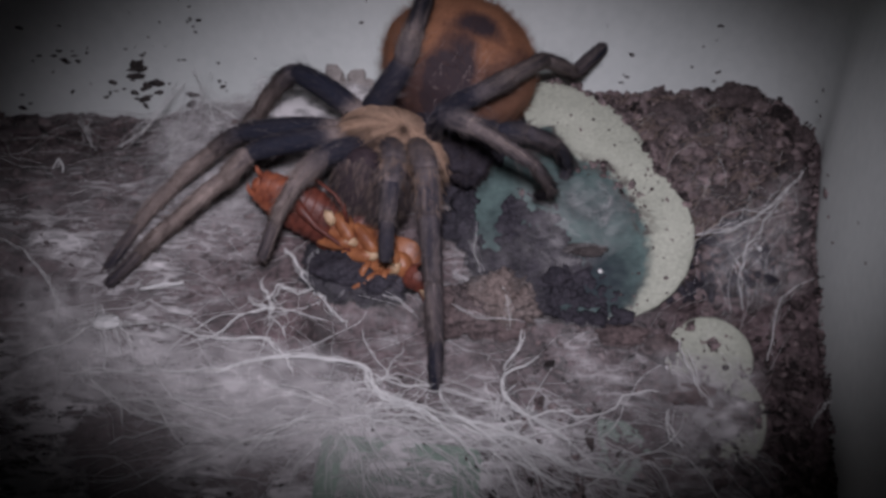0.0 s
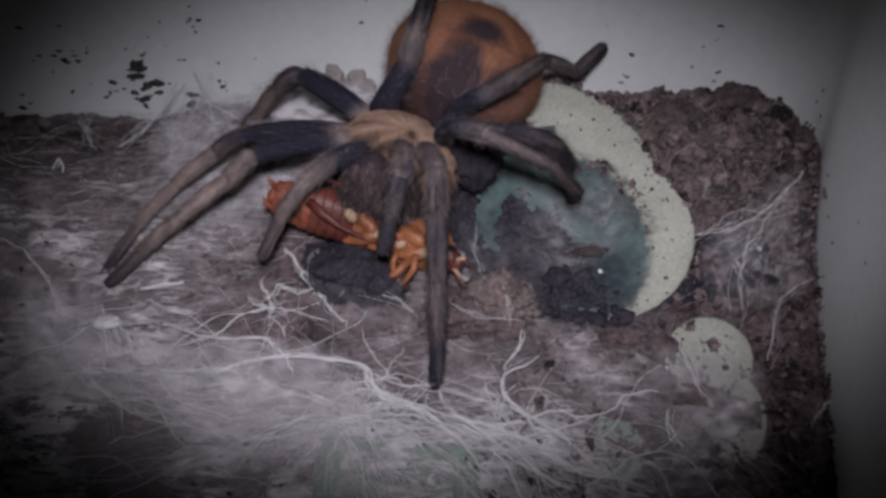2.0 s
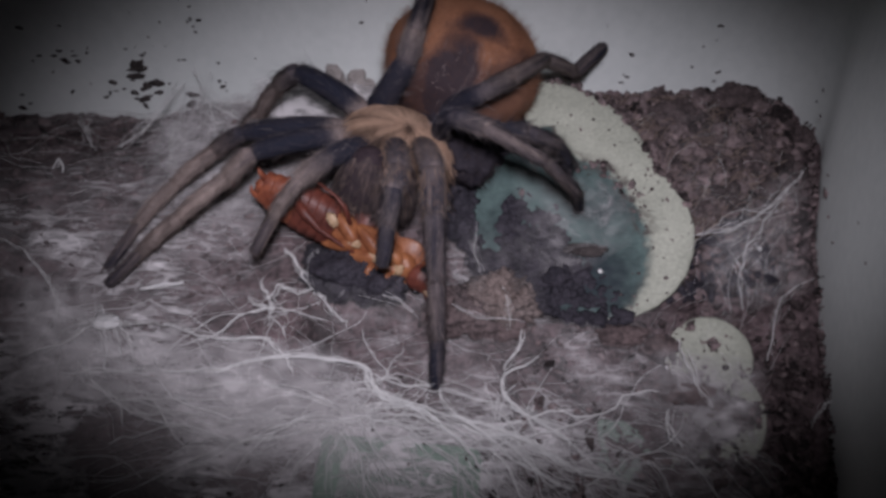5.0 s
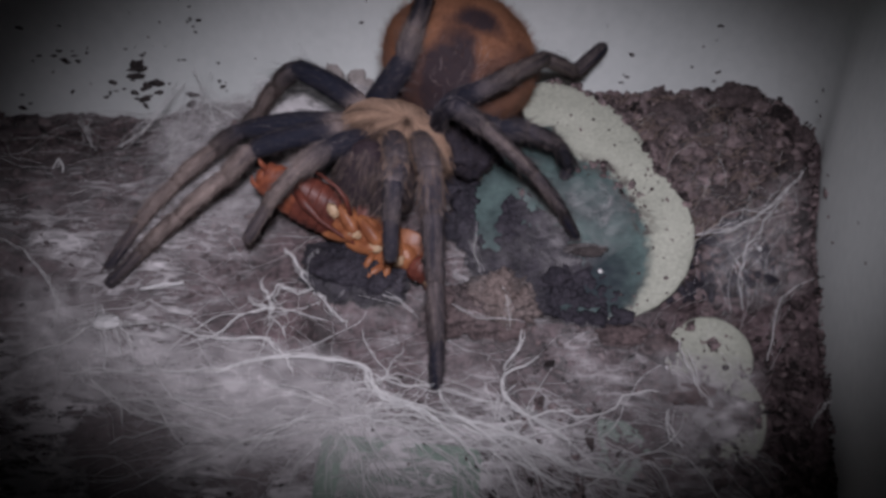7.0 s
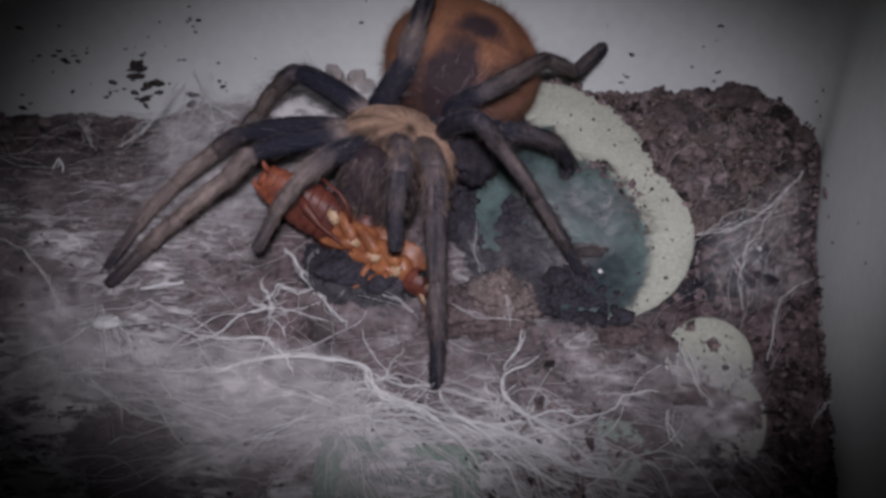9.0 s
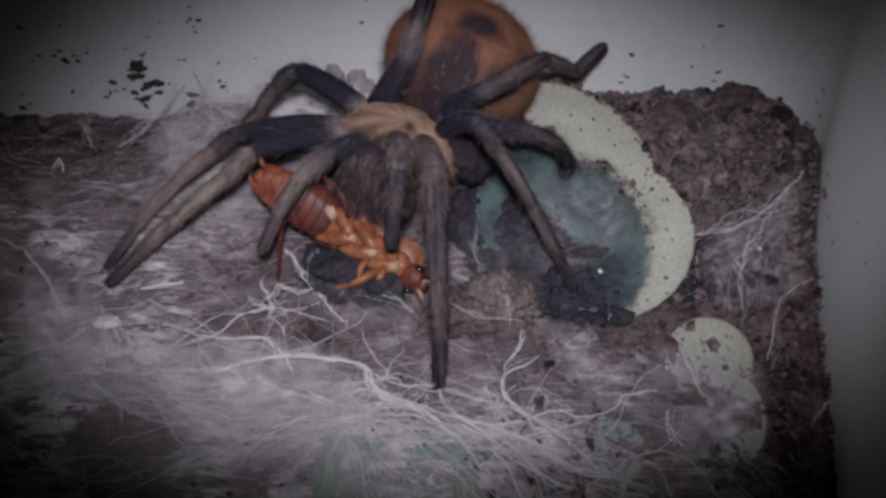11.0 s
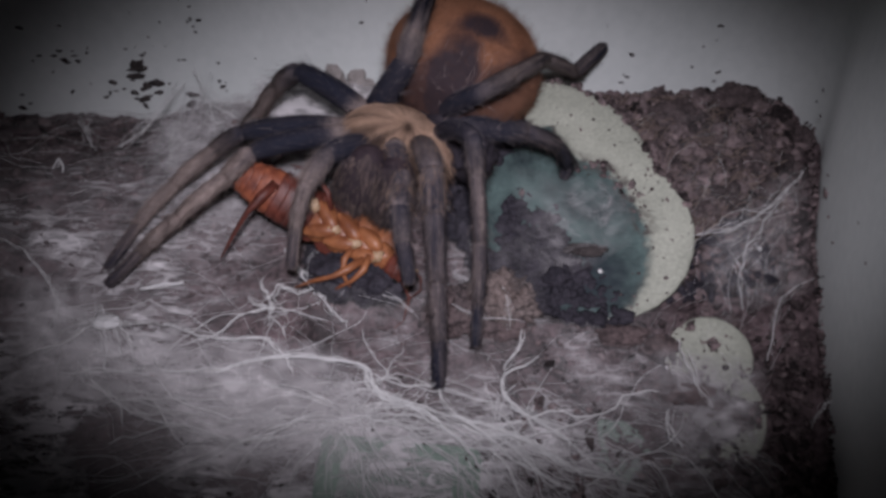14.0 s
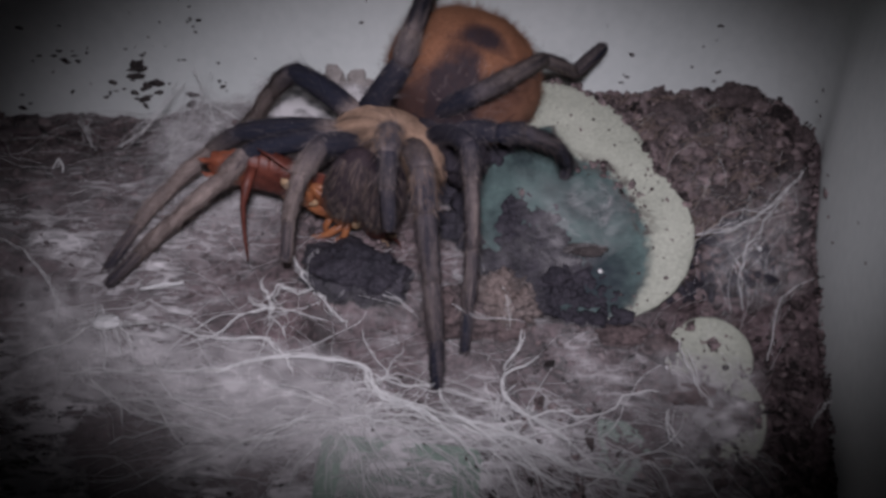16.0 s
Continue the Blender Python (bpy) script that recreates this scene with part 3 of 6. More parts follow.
verts = ellipsoid(bm, (0, 0, 0), (10.2 * MM, 8.6 * MM, 4.8 * MM), 96, 48, 0.03, 0, turn)
for v in verts:
    k = furrow(turn.inverted() @ v.co)
    v[stripe] = (k, k, k, 1)
    v.co *= 1 - 0.035 * k
rnd = random.Random(5)
inv = turn.to_3x3()
for q in range(3600):
    front = q >= 2900
    a, b = (rnd.uniform(-2.7, -0.4), rnd.uniform(0.1, 0.9)) if front else (rnd.uniform(0, 2 * math.pi), math.asin(rnd.uniform(0.0, 1)))
    n = Vector((math.cos(a) * math.cos(b), math.sin(a) * math.cos(b), math.sin(b)))
    p = Vector((n.x * 10.2, n.y * 8.6, n.z * 4.7)) * MM
    way = (Vector((n.x * 0.6, n.y * 0.3 - 0.9, n.z * (0.35 if front else 0.2)))).normalized() * (rnd.uniform(2.2, 5.0) if front else rnd.uniform(1.2, 2.8)) * MM
    k = min(max(furrow(p) * rnd.uniform(0.75, 1.1) + (rnd.uniform(-0.1, 0.7) if front else 0), 0), 1)
    for v in blade(bm, inv @ p, inv @ way, (inv @ Vector((1, 0, 0))), 0.05 * MM, 1):
        v[stripe] = (k, k, k, 1)
carapace = part("carapace", bm, [GOLD, GOLD], spider, "golden tan hairy carapace")

bm = bmesh.new()
for c, size in (((-5.8, 18.1, -4.0), (10, 6.5, 5)), ((1.7, 20.3, -5.0), (6.5, 7, 5)), ((-14.9, 20.8, -4.0), (5, 4.5, 4)), ((4.1, 16.8, -1.0), (4.4, 5.4, 4.0)), ((1.7, 24.7, -6.0), (5, 4.5, 4))):
    ellipsoid(bm, vec(c) - CARA, vec(size), 36, 24, 0.3)
rnd = random.Random(71)
bm.verts.ensure_lookup_table()
skin = [(v.co.copy(), v.normal.copy()) for v in bm.verts]
for _ in range(2600):
    p, n = skin[rnd.randrange(len(skin))]
    way = (n + Vector((rnd.gauss(0, 0.5), rnd.gauss(-0.4, 0.5), rnd.gauss(0.3, 0.3)))).normalized() * rnd.uniform(1.0, 2.6) * MM
    blade(bm, p, way, n.cross(Vector((0.3, 0.5, 0.8))).normalized(), 0.05 * MM, 1)
part("chest", bm, [BLACKSKIN, DARKHAIR], carapace, "black underside with the leg sockets")
# jaws, eye mound
for k, (place, size) in enumerate((((-14.6, 11.6, 7.0), (4.7, 6.4, 4.2)), ((-9.6, 9.8, 7.5), (4.0, 6.2, 4.0)))):
    bm = bmesh.new()
    c = vec(place) - CARA
    ellipsoid(bm, c, vec(size), 24, 16, 0.05, 0, pose(0, 0, 0, 25, 0, -24 + 8 * k))
    rnd = random.Random(60 + k)
    for _ in range(1500):
        n = Vector((rnd.gauss(0, 1), rnd.gauss(0, 1), abs(rnd.gauss(0, 1)))).normalized()
        p = c + pose(0, 0, 0, 25, 0, -24 + 8 * k).to_3x3() @ vec((n.x * size[0] * 0.98, n.y * size[1] * 0.98, n.z * size[2] * 0.98))
        blade(bm, p, Vector((n.x * 0.4 - 0.2, -1, n.z * 0.5)).normalized() * rnd.uniform(1, 2.8) * MM, Vector((1, 0, 0)), 0.06 * MM, 1 if rnd.random() < 0.75 else 2)
    part("jaw", bm, [JAW, DARKHAIR, HAIR], carapace, "dark brown hairy jaw")
bm = bmesh.new()
for dx, dy in ((-0.9, 0.3), (0.9, 0.3), (-0.5, -0.5), (0.5, -0.5), (-1.2, -0.3), (1.2, -0.3)):
    ellipsoid(bm, vec((-8.6, 15.6, 6.2)) - CARA + Vector((dx, dy, 0)) * MM, (0.26 * MM,) * 3, 10, 8)
part("eyes", bm, EYE_BLACK, carapace, "cluster of small black eyes")

# hind body
ABD = vec((3.1, 34.2, -8.0))
bm = bmesh.new()
R = (14.6 * MM, 12.8 * MM, 13.0 * MM)
tilt = pose(0, 0, 0, 0, 0, -20)
made = ellipsoid(bm, (0, 0, 0), R, 90, 64, 0.03, 0, tilt)


def abdomen_dark(c):
    """Share of the dark pattern: the shield, the small cap and the lower front, partly painted shade."""
    u, v = c.x / R[0], c.y / R[1]
    w = 0.16 * noise.noise(Vector((u * 3, v * 3, 1.5))) + 0.08 * noise.noise(Vector((u * 9, v * 9, 2.5)))
    shield = 1.0 - ((u + 0.02) ** 2 / 0.13 + (v + 0.42) ** 2 / 0.42 + w * 2.2)
    cap = 0.95 - ((u - 0.10) ** 2 / 0.11 + (v - 0.48 + 0.9 * (u - 0.1) ** 2) ** 2 / 0.03 + w * 4)
    low = min(-(0.94 * v - 0.39 * u + 0.12 + w * 1.5) * 2.0, 0.30 - 0.42 * max(u + 0.1, 0))
    spread = max(shield * 1.1, cap * 0.7, low * 1.1) + 0.5
    return min(max(spread, 0.0), 1.0) if c.z > -0.008 else 0.0


marking_shade = bm.verts.layers.float_color.new("marking_shade")
for v in bm.verts:
    k = abdomen_dark(tilt.inverted() @ v.co)
    v[marking_shade] = (k, k, k, 1)
rnd = random.Random(8)
for _ in range(5200):
    n = Vector((rnd.gauss(0, 1), rnd.gauss(0, 1), rnd.gauss(0.3, 1))).normalized()
    q = Vector((n.x * R[0], n.y * R[1], n.z * R[2])) * 0.99
    way = (n * 0.8 + Vector((rnd.gauss(0, 0.35), rnd.gauss(0.5, 0.35), 0))).normalized() * rnd.uniform(0.8, 2.6) * MM
    k = min(max(abdomen_dark(q) + rnd.gauss(0, 0.2), 0), 1)
    for v in blade(bm, tilt.to_3x3() @ q, way, n.cross(Vector((0.3, 0.5, 0.8))).normalized(), 0.045 * MM, 0):
        v[marking_shade] = (k, k, k, 1)
for _ in range(70):
    n = Vector((rnd.uniform(-0.5, 0.8), rnd.uniform(-1.0, 0.1), 1)).normalized()
    q = Vector((n.x * R[0], n.y * R[1], n.z * R[2])) * 0.99
    way = (n * 0.7 + Vector((rnd.gauss(0.1, 0.3), rnd.gauss(0.5, 0.4), 0))).normalized() * rnd.uniform(2.0, 4.5) * MM
    blade(bm, tilt.to_3x3() @ q, way, n.cross(Vector((0.3, 0.5, 0.8))).normalized(), 0.04 * MM, 1)
abdomen = part("abdomen", bm, [ORANGE, PALEHAIR], spider, "swollen orange abdomen with a black patch")
bm = bmesh.new()
tube(bm, [vec((-5.1, 26.0, -4.0)), vec((-1.5, 28.9, -6.0))], [3.5 * MM, 4.5 * MM], 14)
waist = part("waist", bm, BLACKHAIR, spider, "black waist joining both body halves")

# ---- the cockroach held in the jaws ----
roach = new("cockroach")
roach.matrix_world = LEAN
tagged(roach, "amber red cockroach caught in the spider's jaws", "cockroach")
RINGS = 8
TAIL = []


def ring_width(u):
    """Half width of the belly in millimetres, from the tail to the chest."""
    return 2.3 + 2.1 * math.sin(math.pi * min(u * 0.62 + 0.06, 0.5)) ** 0.8 * (1 - 0.12 * max(u - 0.75, 0) * 4)


for i in range(RINGS):
    bm = bmesh.new()
    x0 = -16.6 + 1.75 * i
    loops = []
    for dx, f in ((2.2, 0.80), (2.0, 0.93), (1.2, 0.985), (0.3, 1.02), (0.0, 1.045), (-0.12, 1.02), (-0.05, 0.96), (0.4, 0.86)):
        w = ring_width((x0 + dx + 16.6) / 14) * f
        loop = []
        for k in range(28):
            a = k * 2 * math.pi / 28
            c, q = math.cos(a), math.sin(a)
            keel = 1 + 0.05 * math.exp(-((abs(c) - 0.55) / 0.16) ** 2)
            loop.append(bm.verts.new(vec((x0 + dx - 0.35 * c * c, 0.35 + w * math.copysign(abs(c) ** 0.8, c), w * 0.6 * math.copysign(abs(q) ** 1.1, q) * keel))))
        loops.append(loop)
    for r, q in zip(loops, loops[1:]):
        for k in range(28):
            bm.faces.new((r[k], r[(k + 1) % 28], q[(k + 1) % 28], q[k]))
    bm.faces.new(loops[0])
    bm.faces.new(loops[-1][::-1])
    bmesh.ops.recalc_face_normals(bm, faces=bm.faces)
    ring = part("abdomen_ring", bm, ROACHRED if i < 4 else REDDISH, roach, "glossy red brown belly ring" if i > 3 else "orange red tail ring")
    TAIL.append((ring, min(1, 1.15 - 0.12 * i)))
bm = bmesh.new()
ellipsoid(bm, vec((-16.9, 0.35, 0.1)), vec((1.5, 1.7, 1.0)), 20, 14, 0.15)
TAIL.append((part("tail_plate", bm, ROACHRED, roach, "small orange tail plate"), 1))
# back shields with thin flaring edges, then the amber chest between the legs
for k, (x, sx, sy) in enumerate(((-2.6, 3.6, 4.6), (1.6, 3.6, 4.9), (6.0, 3.7, 4.8), (10.9, 4.2, 4.5))):
    bm = bmesh.new()
    for v in ellipsoid(bm, (0, 0, 0), (1, 1, 1), 36, 20, 0.04):
        edge = math.hypot(v.co.x, v.co.y)
        v.co = Vector((v.co.x * sx * (1 + 0.06 * math.sin(3 * math.atan2(v.co.y, v.co.x))), v.co.y * sy, v.co.z * 1.5 * (1 - 0.65 * edge ** 4) + 0.25 * edge ** 3)) * MM
        v.co += vec((x, 0.1, -0.7 - 0.1 * k))
    part("neck_shield" if k == 3 else "back_shield", bm, REDDISH if k < 2 else AMBER, roach, "red brown glossy back shield" if k < 2 else "amber glossy back shield")
bm = bmesh.new()
for x, sx, sy in ((-1.2, 3.4, 3.6), (3.2, 3.6, 3.5), (7.6, 3.4, 3.2), (11.0, 2.6, 2.4)):
    ellipsoid(bm, vec((x, -0.1, 0.1)), vec((sx, sy, 1.9)), 24, 16, 0.12)
part("chest", bm, AMBER, roach, "amber underside of the chest")
for k, x in enumerate((-0.4, 4.0, 8.2)):
    for side in (-1, 1):
        bm = bmesh.new()
        turn_in = pose(0, 0, 0, 0, 8, side * (152 + 6 * k))
        for v in ellipsoid(bm, (0, 0, 0), (1, 1, 1), 24, 16, 0.06):
            taper = 1 - 0.38 * (v.co.x + 1) / 2
            v.co = Vector((v.co.x * (3.5 - 0.3 * k), v.co.y * 1.55 * taper, v.co.z * 1.25 * taper)) * MM
            v.co = Matrix.Translation(vec((x, side * 1.55 - 0.1, 1.65))) @ turn_in @ v.co
        part("leg_base", bm, AMBER, roach, "swollen amber leg base")
bm = bmesh.new()
ellipsoid(bm, vec((14.7, -0.7, 0.5)), vec((2.5, 2.5, 1.9)), 28, 18, 0.1)
ellipsoid(bm, vec((16.6, -0.9, 0.9)), vec((1.3, 1.5, 1.1)), 20, 14, 0.15)
part("head", bm, REDDISH, roach, "red brown head")
for sx in (-1, 1):
    bm = bmesh.new()
    ellipsoid(bm, vec((14.9, -0.7 + sx * 2.0, 1.1)), vec((1.0, 0.6, 0.9)), 18, 12)
    part("eye", bm, EYE_BLACK, roach, "glossy black eye")
    bm = bmesh.new()
    tube(bm, [vec((16.4, -0.9 + sx * 0.8, 1.6)), vec((17.6, -0.9 + sx * 1.5, 2.0)), vec((18.0, -1.2 + sx * 1.9, 1.4))], [0.42 * MM, 0.34 * MM, 0.2 * MM], 8)
    part("mouth_feeler", bm, CREAM, roach, "short cream mouth feeler")
    bm = bmesh.new()
    tube(bm, [vec((16.2, -1 + sx * 1.1, 1.5)), vec((19.0, -2 + sx * 2, 2.0)), vec((20, -5 + sx * 3, 1.6)), vec((18, -9 + sx * 3, 0.6))], [0.28 * MM, 0.22 * MM, 0.16 * MM, 0.08 * MM], 6)
    part("antenna", bm, REDDISH, roach, "thin red brown antenna")
    bm = bmesh.new()
    way = [vec((-16.4, sx * 1.4 + 0.3, 0.6)), vec((-17.3, sx * 1.9 + 0.7, 1.3)), vec((-18.0, sx * 1.9 + 1.3, 1.9)), vec((-18.4, sx * 1.7 + 2.1, 2.2))]
    tube(bm, way, [0.55 * MM, 0.6 * MM, 0.42 * MM, 0.1 * MM], 8)
    TAIL.append((part("tail_feeler", bm, ROACHRED, roach, "pointed orange tail feeler"), 1))


def roach_leg(points, widths, mat=AMBER):
    """A jointed insect leg: a stout thigh, then a thin spiny shank."""
    bm = bmesh.new()
    hip = vec(points[0])
    tube(bm, [vec(p) - hip for p in points], [w * MM for w in widths], 9)
    a, b = vec(points[2]) - hip, vec(points[-1]) - hip
    for k in range(9):
        blade(bm, a + (b - a) * (k / 9), vec((0.6 * (-1) ** k, -0.5, 0.4)), Vector((0, 0, 1)), 0.07 * MM, 0)
    ob = part("leg", bm, mat, roach, "thin spiny insect leg")
    ob.matrix_local = Matrix.Translation(vec(points[0]))
    return ob


roach_leg(((9, -2.0, 2.2), (7.5, -5, 3.2), (6.0, -7.0, 3.6), (3.2, -9.5, 3.0), (1.0, -12.0, 2.0)), (0.7, 0.75, 0.45, 0.35, 0.15))
roach_leg(((9.5, -1.0, 2.4), (10, -3.5, 3.2), (9.2, -6, 3.2), (7.8, -8, 2.6), (6.8, -9.5, 1.8)), (0.6, 0.65, 0.4, 0.3, 0.12))
roach_leg(((6.4, -1.5, 2.4), (6.2, -3.5, 3.0), (6.9, -5.5, 3.1), (8.4, -6.8, 2.6), (9.6, -7.5, 1.8)), (0.55, 0.6, 0.4, 0.28, 0.12))
HIND_HIP = (-10.5, 2.0, 2.4)
hind_leg = roach_leg((HIND_HIP, (-11.3, -1.2, 3.3), (-12.2, -4.6, 3.3), (-12.6, -9.2, 2.6), (-12.8, -14.0, 1.6)), (0.85, 0.95, 0.5, 0.36, 0.12), REDDISH)
roach_leg(((0, 2.5, 1.8), (-2, 5, 2.2), (-4.0, 6.0, 2.4), (-7.5, 6.5, 2.0), (-10.0, 6.0, 1.4)), (0.45, 0.5, 0.3, 0.25, 0.1), REDDISH)
# soft joint skin between the leg bases; its cream colour paints in highlights
for k, (x, y, z) in enumerate(((-3.0, 2.0, 2.5), (1.9, 0.2, 2.3), (6.2, -0.4, 2.3), (10.6, -0.6, 2.2))):
    bm = bmesh.new()
    ellipsoid(bm, vec((x, y, z)), vec((1.3, 0.9, 0.45)), 16, 10, 0.7, 0, pose(0, 0, 0, 0, 0, -35 + 30 * k))
    part("highlight_patch", bm, CREAM, roach, "cream soft joint skin painted as a highlight")


# ---- the dish ----
def lump(bm, centre, r, rnd, mat=0, fine=1):
    verts = bmesh.ops.create_icosphere(bm, subdivisions=fine, radius=r)["verts"]
    off = Vector((rnd.random() * 50, rnd.random() * 50, rnd.random() * 50))
    sc = Vector((rnd.uniform(0.7, 1.3), rnd.uniform(0.7, 1.3), rnd.uniform(0.6, 1.0)))
    for v in verts:
        q = v.co * (1 + 0.8 * noise.noise(v.co / r * 1.3 + off) + 0.35 * noise.noise(v.co / r * 3.5 + off))
        v.co = Vector(centre) + Vector((q.x * sc.x, q.y * sc.y, q.z * sc.z))
    return verts


def circle_reach(a, cx, cy, r):
    """How far a ray at angle a from the middle goes to the edge of a circle."""
    b = cx * math.cos(a) + cy * math.sin(a)
    return b + math.sqrt(max(b * b - cx * cx - cy * cy + r * r, 0))


def dish_edge(a):
    """Two lobes: the round one, and the longer one that joins it in a notch."""
    d = (math.degrees(a) - 62 + 180) % 360 - 180
    low = max(circle_reach(a, 3.5, -2.5, 17.1), circle_reach(a, -3.0, 2.0, 18.0))
    high = min(circle_reach(a, -11.0, 6.0, 26.0), 31.6)
    return (max(low, high) if -75 < d < 52 else low) + 0.2 * noise.noise(Vector((math.cos(a) * 9, math.sin(a) * 9, 0)))


def plate(name, centre, basis, edge, levels, mat, parent, label, mid=(0, 0), category=""):
    """A dished plate: rings of one outline, each a share of it, at given heights."""
    bm = bmesh.new()
    n = 120
    rings = []
    for sh, z in levels:
        rings.append([bm.verts.new(((mid[0] + edge(2 * math.pi * i / n) * sh * math.cos(2 * math.pi * i / n)) * MM,
                                    (mid[1] + edge(2 * math.pi * i / n) * sh * math.sin(2 * math.pi * i / n)) * MM, z * MM)) for i in range(n)])
    for r, q in zip(rings, rings[1:]):
        for i in range(n):
            bm.faces.new((r[i], r[(i + 1) % n], q[(i + 1) % n], q[i]))
    for ring, z, flip in ((rings[0], levels[0][1], False), (rings[-1], levels[-1][1], True)):
        hub = bm.verts.new((mid[0] * MM, mid[1] * MM, z * MM))
        for i in range(n):
            bm.faces.new((hub, ring[(i + 1) % n], ring[i]) if flip else (hub, ring[i], ring[(i + 1) % n]))
    bmesh.ops.recalc_face_normals(bm, faces=bm.faces)
    ob = part(name, bm, mat, parent, label)
    if not parent:
        ob.matrix_world = Matrix.Translation(centre) @ basis
        tagged(ob, label, category)
    return ob


dish = new("dish")
dish.matrix_world = Matrix.Translation((0.0239, 0.0030, 0.0042)) @ LEAN @ pose(0, 0, 0, -27, -6, 0)
tagged(dish, "pale green plastic dish with teal basin, leaning in soil", "dish")
RIM = ((0.4, -0.8), (0.6, -0.7), (0.72, 0.0), (0.8, 0.0), (0.95, 0.1), (0.99, -0.1), (1.0, -0.5), (0.99, -1.0), (0.9, -1.3), (0.5, -1.4))
plate("rim", None, None, dish_edge, RIM, PALE, dish, "pale green scuffed plastic rim")
BASIN = (-0.5, -3.2)


def basin_stain(x, y):
    """Share of the teal stain, with a ragged edge that bleeds into the pale rim."""
    r = math.hypot(x - BASIN[0], y - BASIN[1])
    a = math.atan2(y - BASIN[1], x - BASIN[0])
    reach = 13.3 + 5.0 * max(0, math.cos(a - 2.1)) ** 1.5 + 4.6 * max(0, math.cos(a + 1.2)) ** 4 + 1.1 * noise.noise(Vector((x * 0.25, y * 0.25, 3))) + 0.7 * noise.noise(Vector((x * 0.9, y * 0.9, 7)))
    reach += max(-2 - x, 0) * 3
    rub = math.exp(-((r - reach + 1.0) / 1.5) ** 2) if 0.0 < a < 2.2 else 0.35 * math.exp(-((r - reach + 1.0) / 0.8) ** 2)
    return min(max((reach - r) / 1.3, 0), 1), min(1.2 * rub, 1)


bm = bmesh.new()
bm.verts.layers.float_color.new("stain")
bm.verts.layers.float_color.new("smear")
bm.verts.layers.float_color.new("sunk")
stain, smear, sunk = (bm.verts.layers.float_color[k] for k in ("stain", "smear", "sunk"))
AROUND = 200
hub, last = None, None
for i in range(61):
    ring = []
    for k in range(1 if i == 0 else AROUND):
        a, r = k * 2 * math.pi / AROUND, 24.0 * i / 60
        x, y = BASIN[0] + r * math.cos(a), BASIN[1] + r * math.sin(a)
        deep = -0.6 * max(0, 1 - (r / 8.5) ** 2) + 0.10 * noise.noise(Vector((x * 0.5, y * 0.5, 1)))
        v = bm.verts.new(vec((x, y, deep + 0.14 - 0.2 * max(0, (i - 48) / 12) ** 2)))
        teal, brown = basin_stain(x, y)
        murk = 0.95 * teal * math.exp(-(((x - 2.0) / 7.5) ** 2 + ((y + 11.0) / 6.0) ** 2) ** 1.5) * (1 + 0.5 * noise.noise(Vector((x * 0.6, y * 0.6, 9))))
        v[stain], v[smear], v[sunk] = (teal, teal, teal, 1), (brown, brown, brown, 1), (murk, murk, murk, 1)
        ring.append(v)
    if i == 1:
        for k in range(AROUND):
            bm.faces.new((last[0], ring[k], ring[(k + 1) % AROUND]))
    elif i > 1:
        for k in range(AROUND):
            bm.faces.new((last[k], ring[k], ring[(k + 1) % AROUND], last[(k + 1) % AROUND]))
    last = ring
# cut away what would stand out past the rim
for v in [v for v in bm.verts if math.hypot(v.co.x, v.co.y) > 0.985 * MM * dish_edge(math.atan2(v.co.y, v.co.x))]:
    bm.verts.remove(v)
part("basin", bm, STAINED, dish, "teal stained hollow of the dish")


def mound(x, y):
    """Height in millimetres of the damp soil in the dish's hollow."""
    r = math.hypot(x + 0.6, y + 3.4)
    n1, n2, n3 = (noise.noise(Vector((x * f, y * f, f))) for f in (0.28, 0.8, 2.2))
    m = min((-6.5 - 1.16 * x + 3.5 * min(max(-2 - x, 0), 1) - y) / 6.0 + 1.1 * n1 + 0.6 * n2, (14.6 - r) / 1.2 + 0.8 * n2)
    return (-0.25 + max(min(m, 1.3), -1.2) * 0.7 + 0.45 * n2 + 0.35 * n3) * MM


bm = bmesh.new()
rows = [[bm.verts.new((x * MM, y * MM, mound(x, y))) for x in np.linspace(-15, 14, 110)] for y in np.linspace(-17.5, 9, 100)]
for r, q in zip(rows, rows[1:]):
    for i in range(109):
        c = r[i].co / MM
        if math.hypot(c.x + 0.6, c.y + 3.4) < 14.4:
            bm.faces.new((r[i], r[i + 1], q[i + 1], q[i]))
bmesh.ops.delete(bm, geom=[v for v in bm.verts if not v.link_faces], context="VERTS")
rnd = random.Random(30)
for k in range(260):
    a, r = rnd.uniform(0, 6.283), 12.5 * rnd.random() ** 0.5
    x, y = -0.6 + r * math.cos(a), -3.4 + r * math.sin(a)
    if y < -7.5 - 1.16 * x + rnd.gauss(0, 2.0):
        lump(bm, (x * MM, y * MM, max(mound(x, y), 0.1 * MM)), rnd.uniform(0.2, 0.95) ** 1.4 * MM, rnd, 0, 2)
part("soil_fill", bm, WET_SHADED_SOIL, dish, "dark damp soil fallen into the hollow")["kind"] = "stuff"
bm = bmesh.new()
rnd = random.Random(34)
for k in range(340):
    a = radians(rnd.uniform(118, 294))
    low = a > radians(225)
    r = dish_edge(a) - abs(rnd.gauss(0, 1.0)) + 0.3
    lump(bm, (r * math.cos(a) * MM, r * math.sin(a) * MM, rnd.uniform(-0.5, 0.3 if low else 0.5) * MM), rnd.uniform(0.3, 1.0) ** 1.5 * (1.25 if low else 1.7) * MM, rnd, 0, 2)
part("soil_edge", bm, WET_SHADED_SOIL, dish, "dark soil heaped on the sunken edge")["kind"] = "stuff"
bm = bmesh.new()
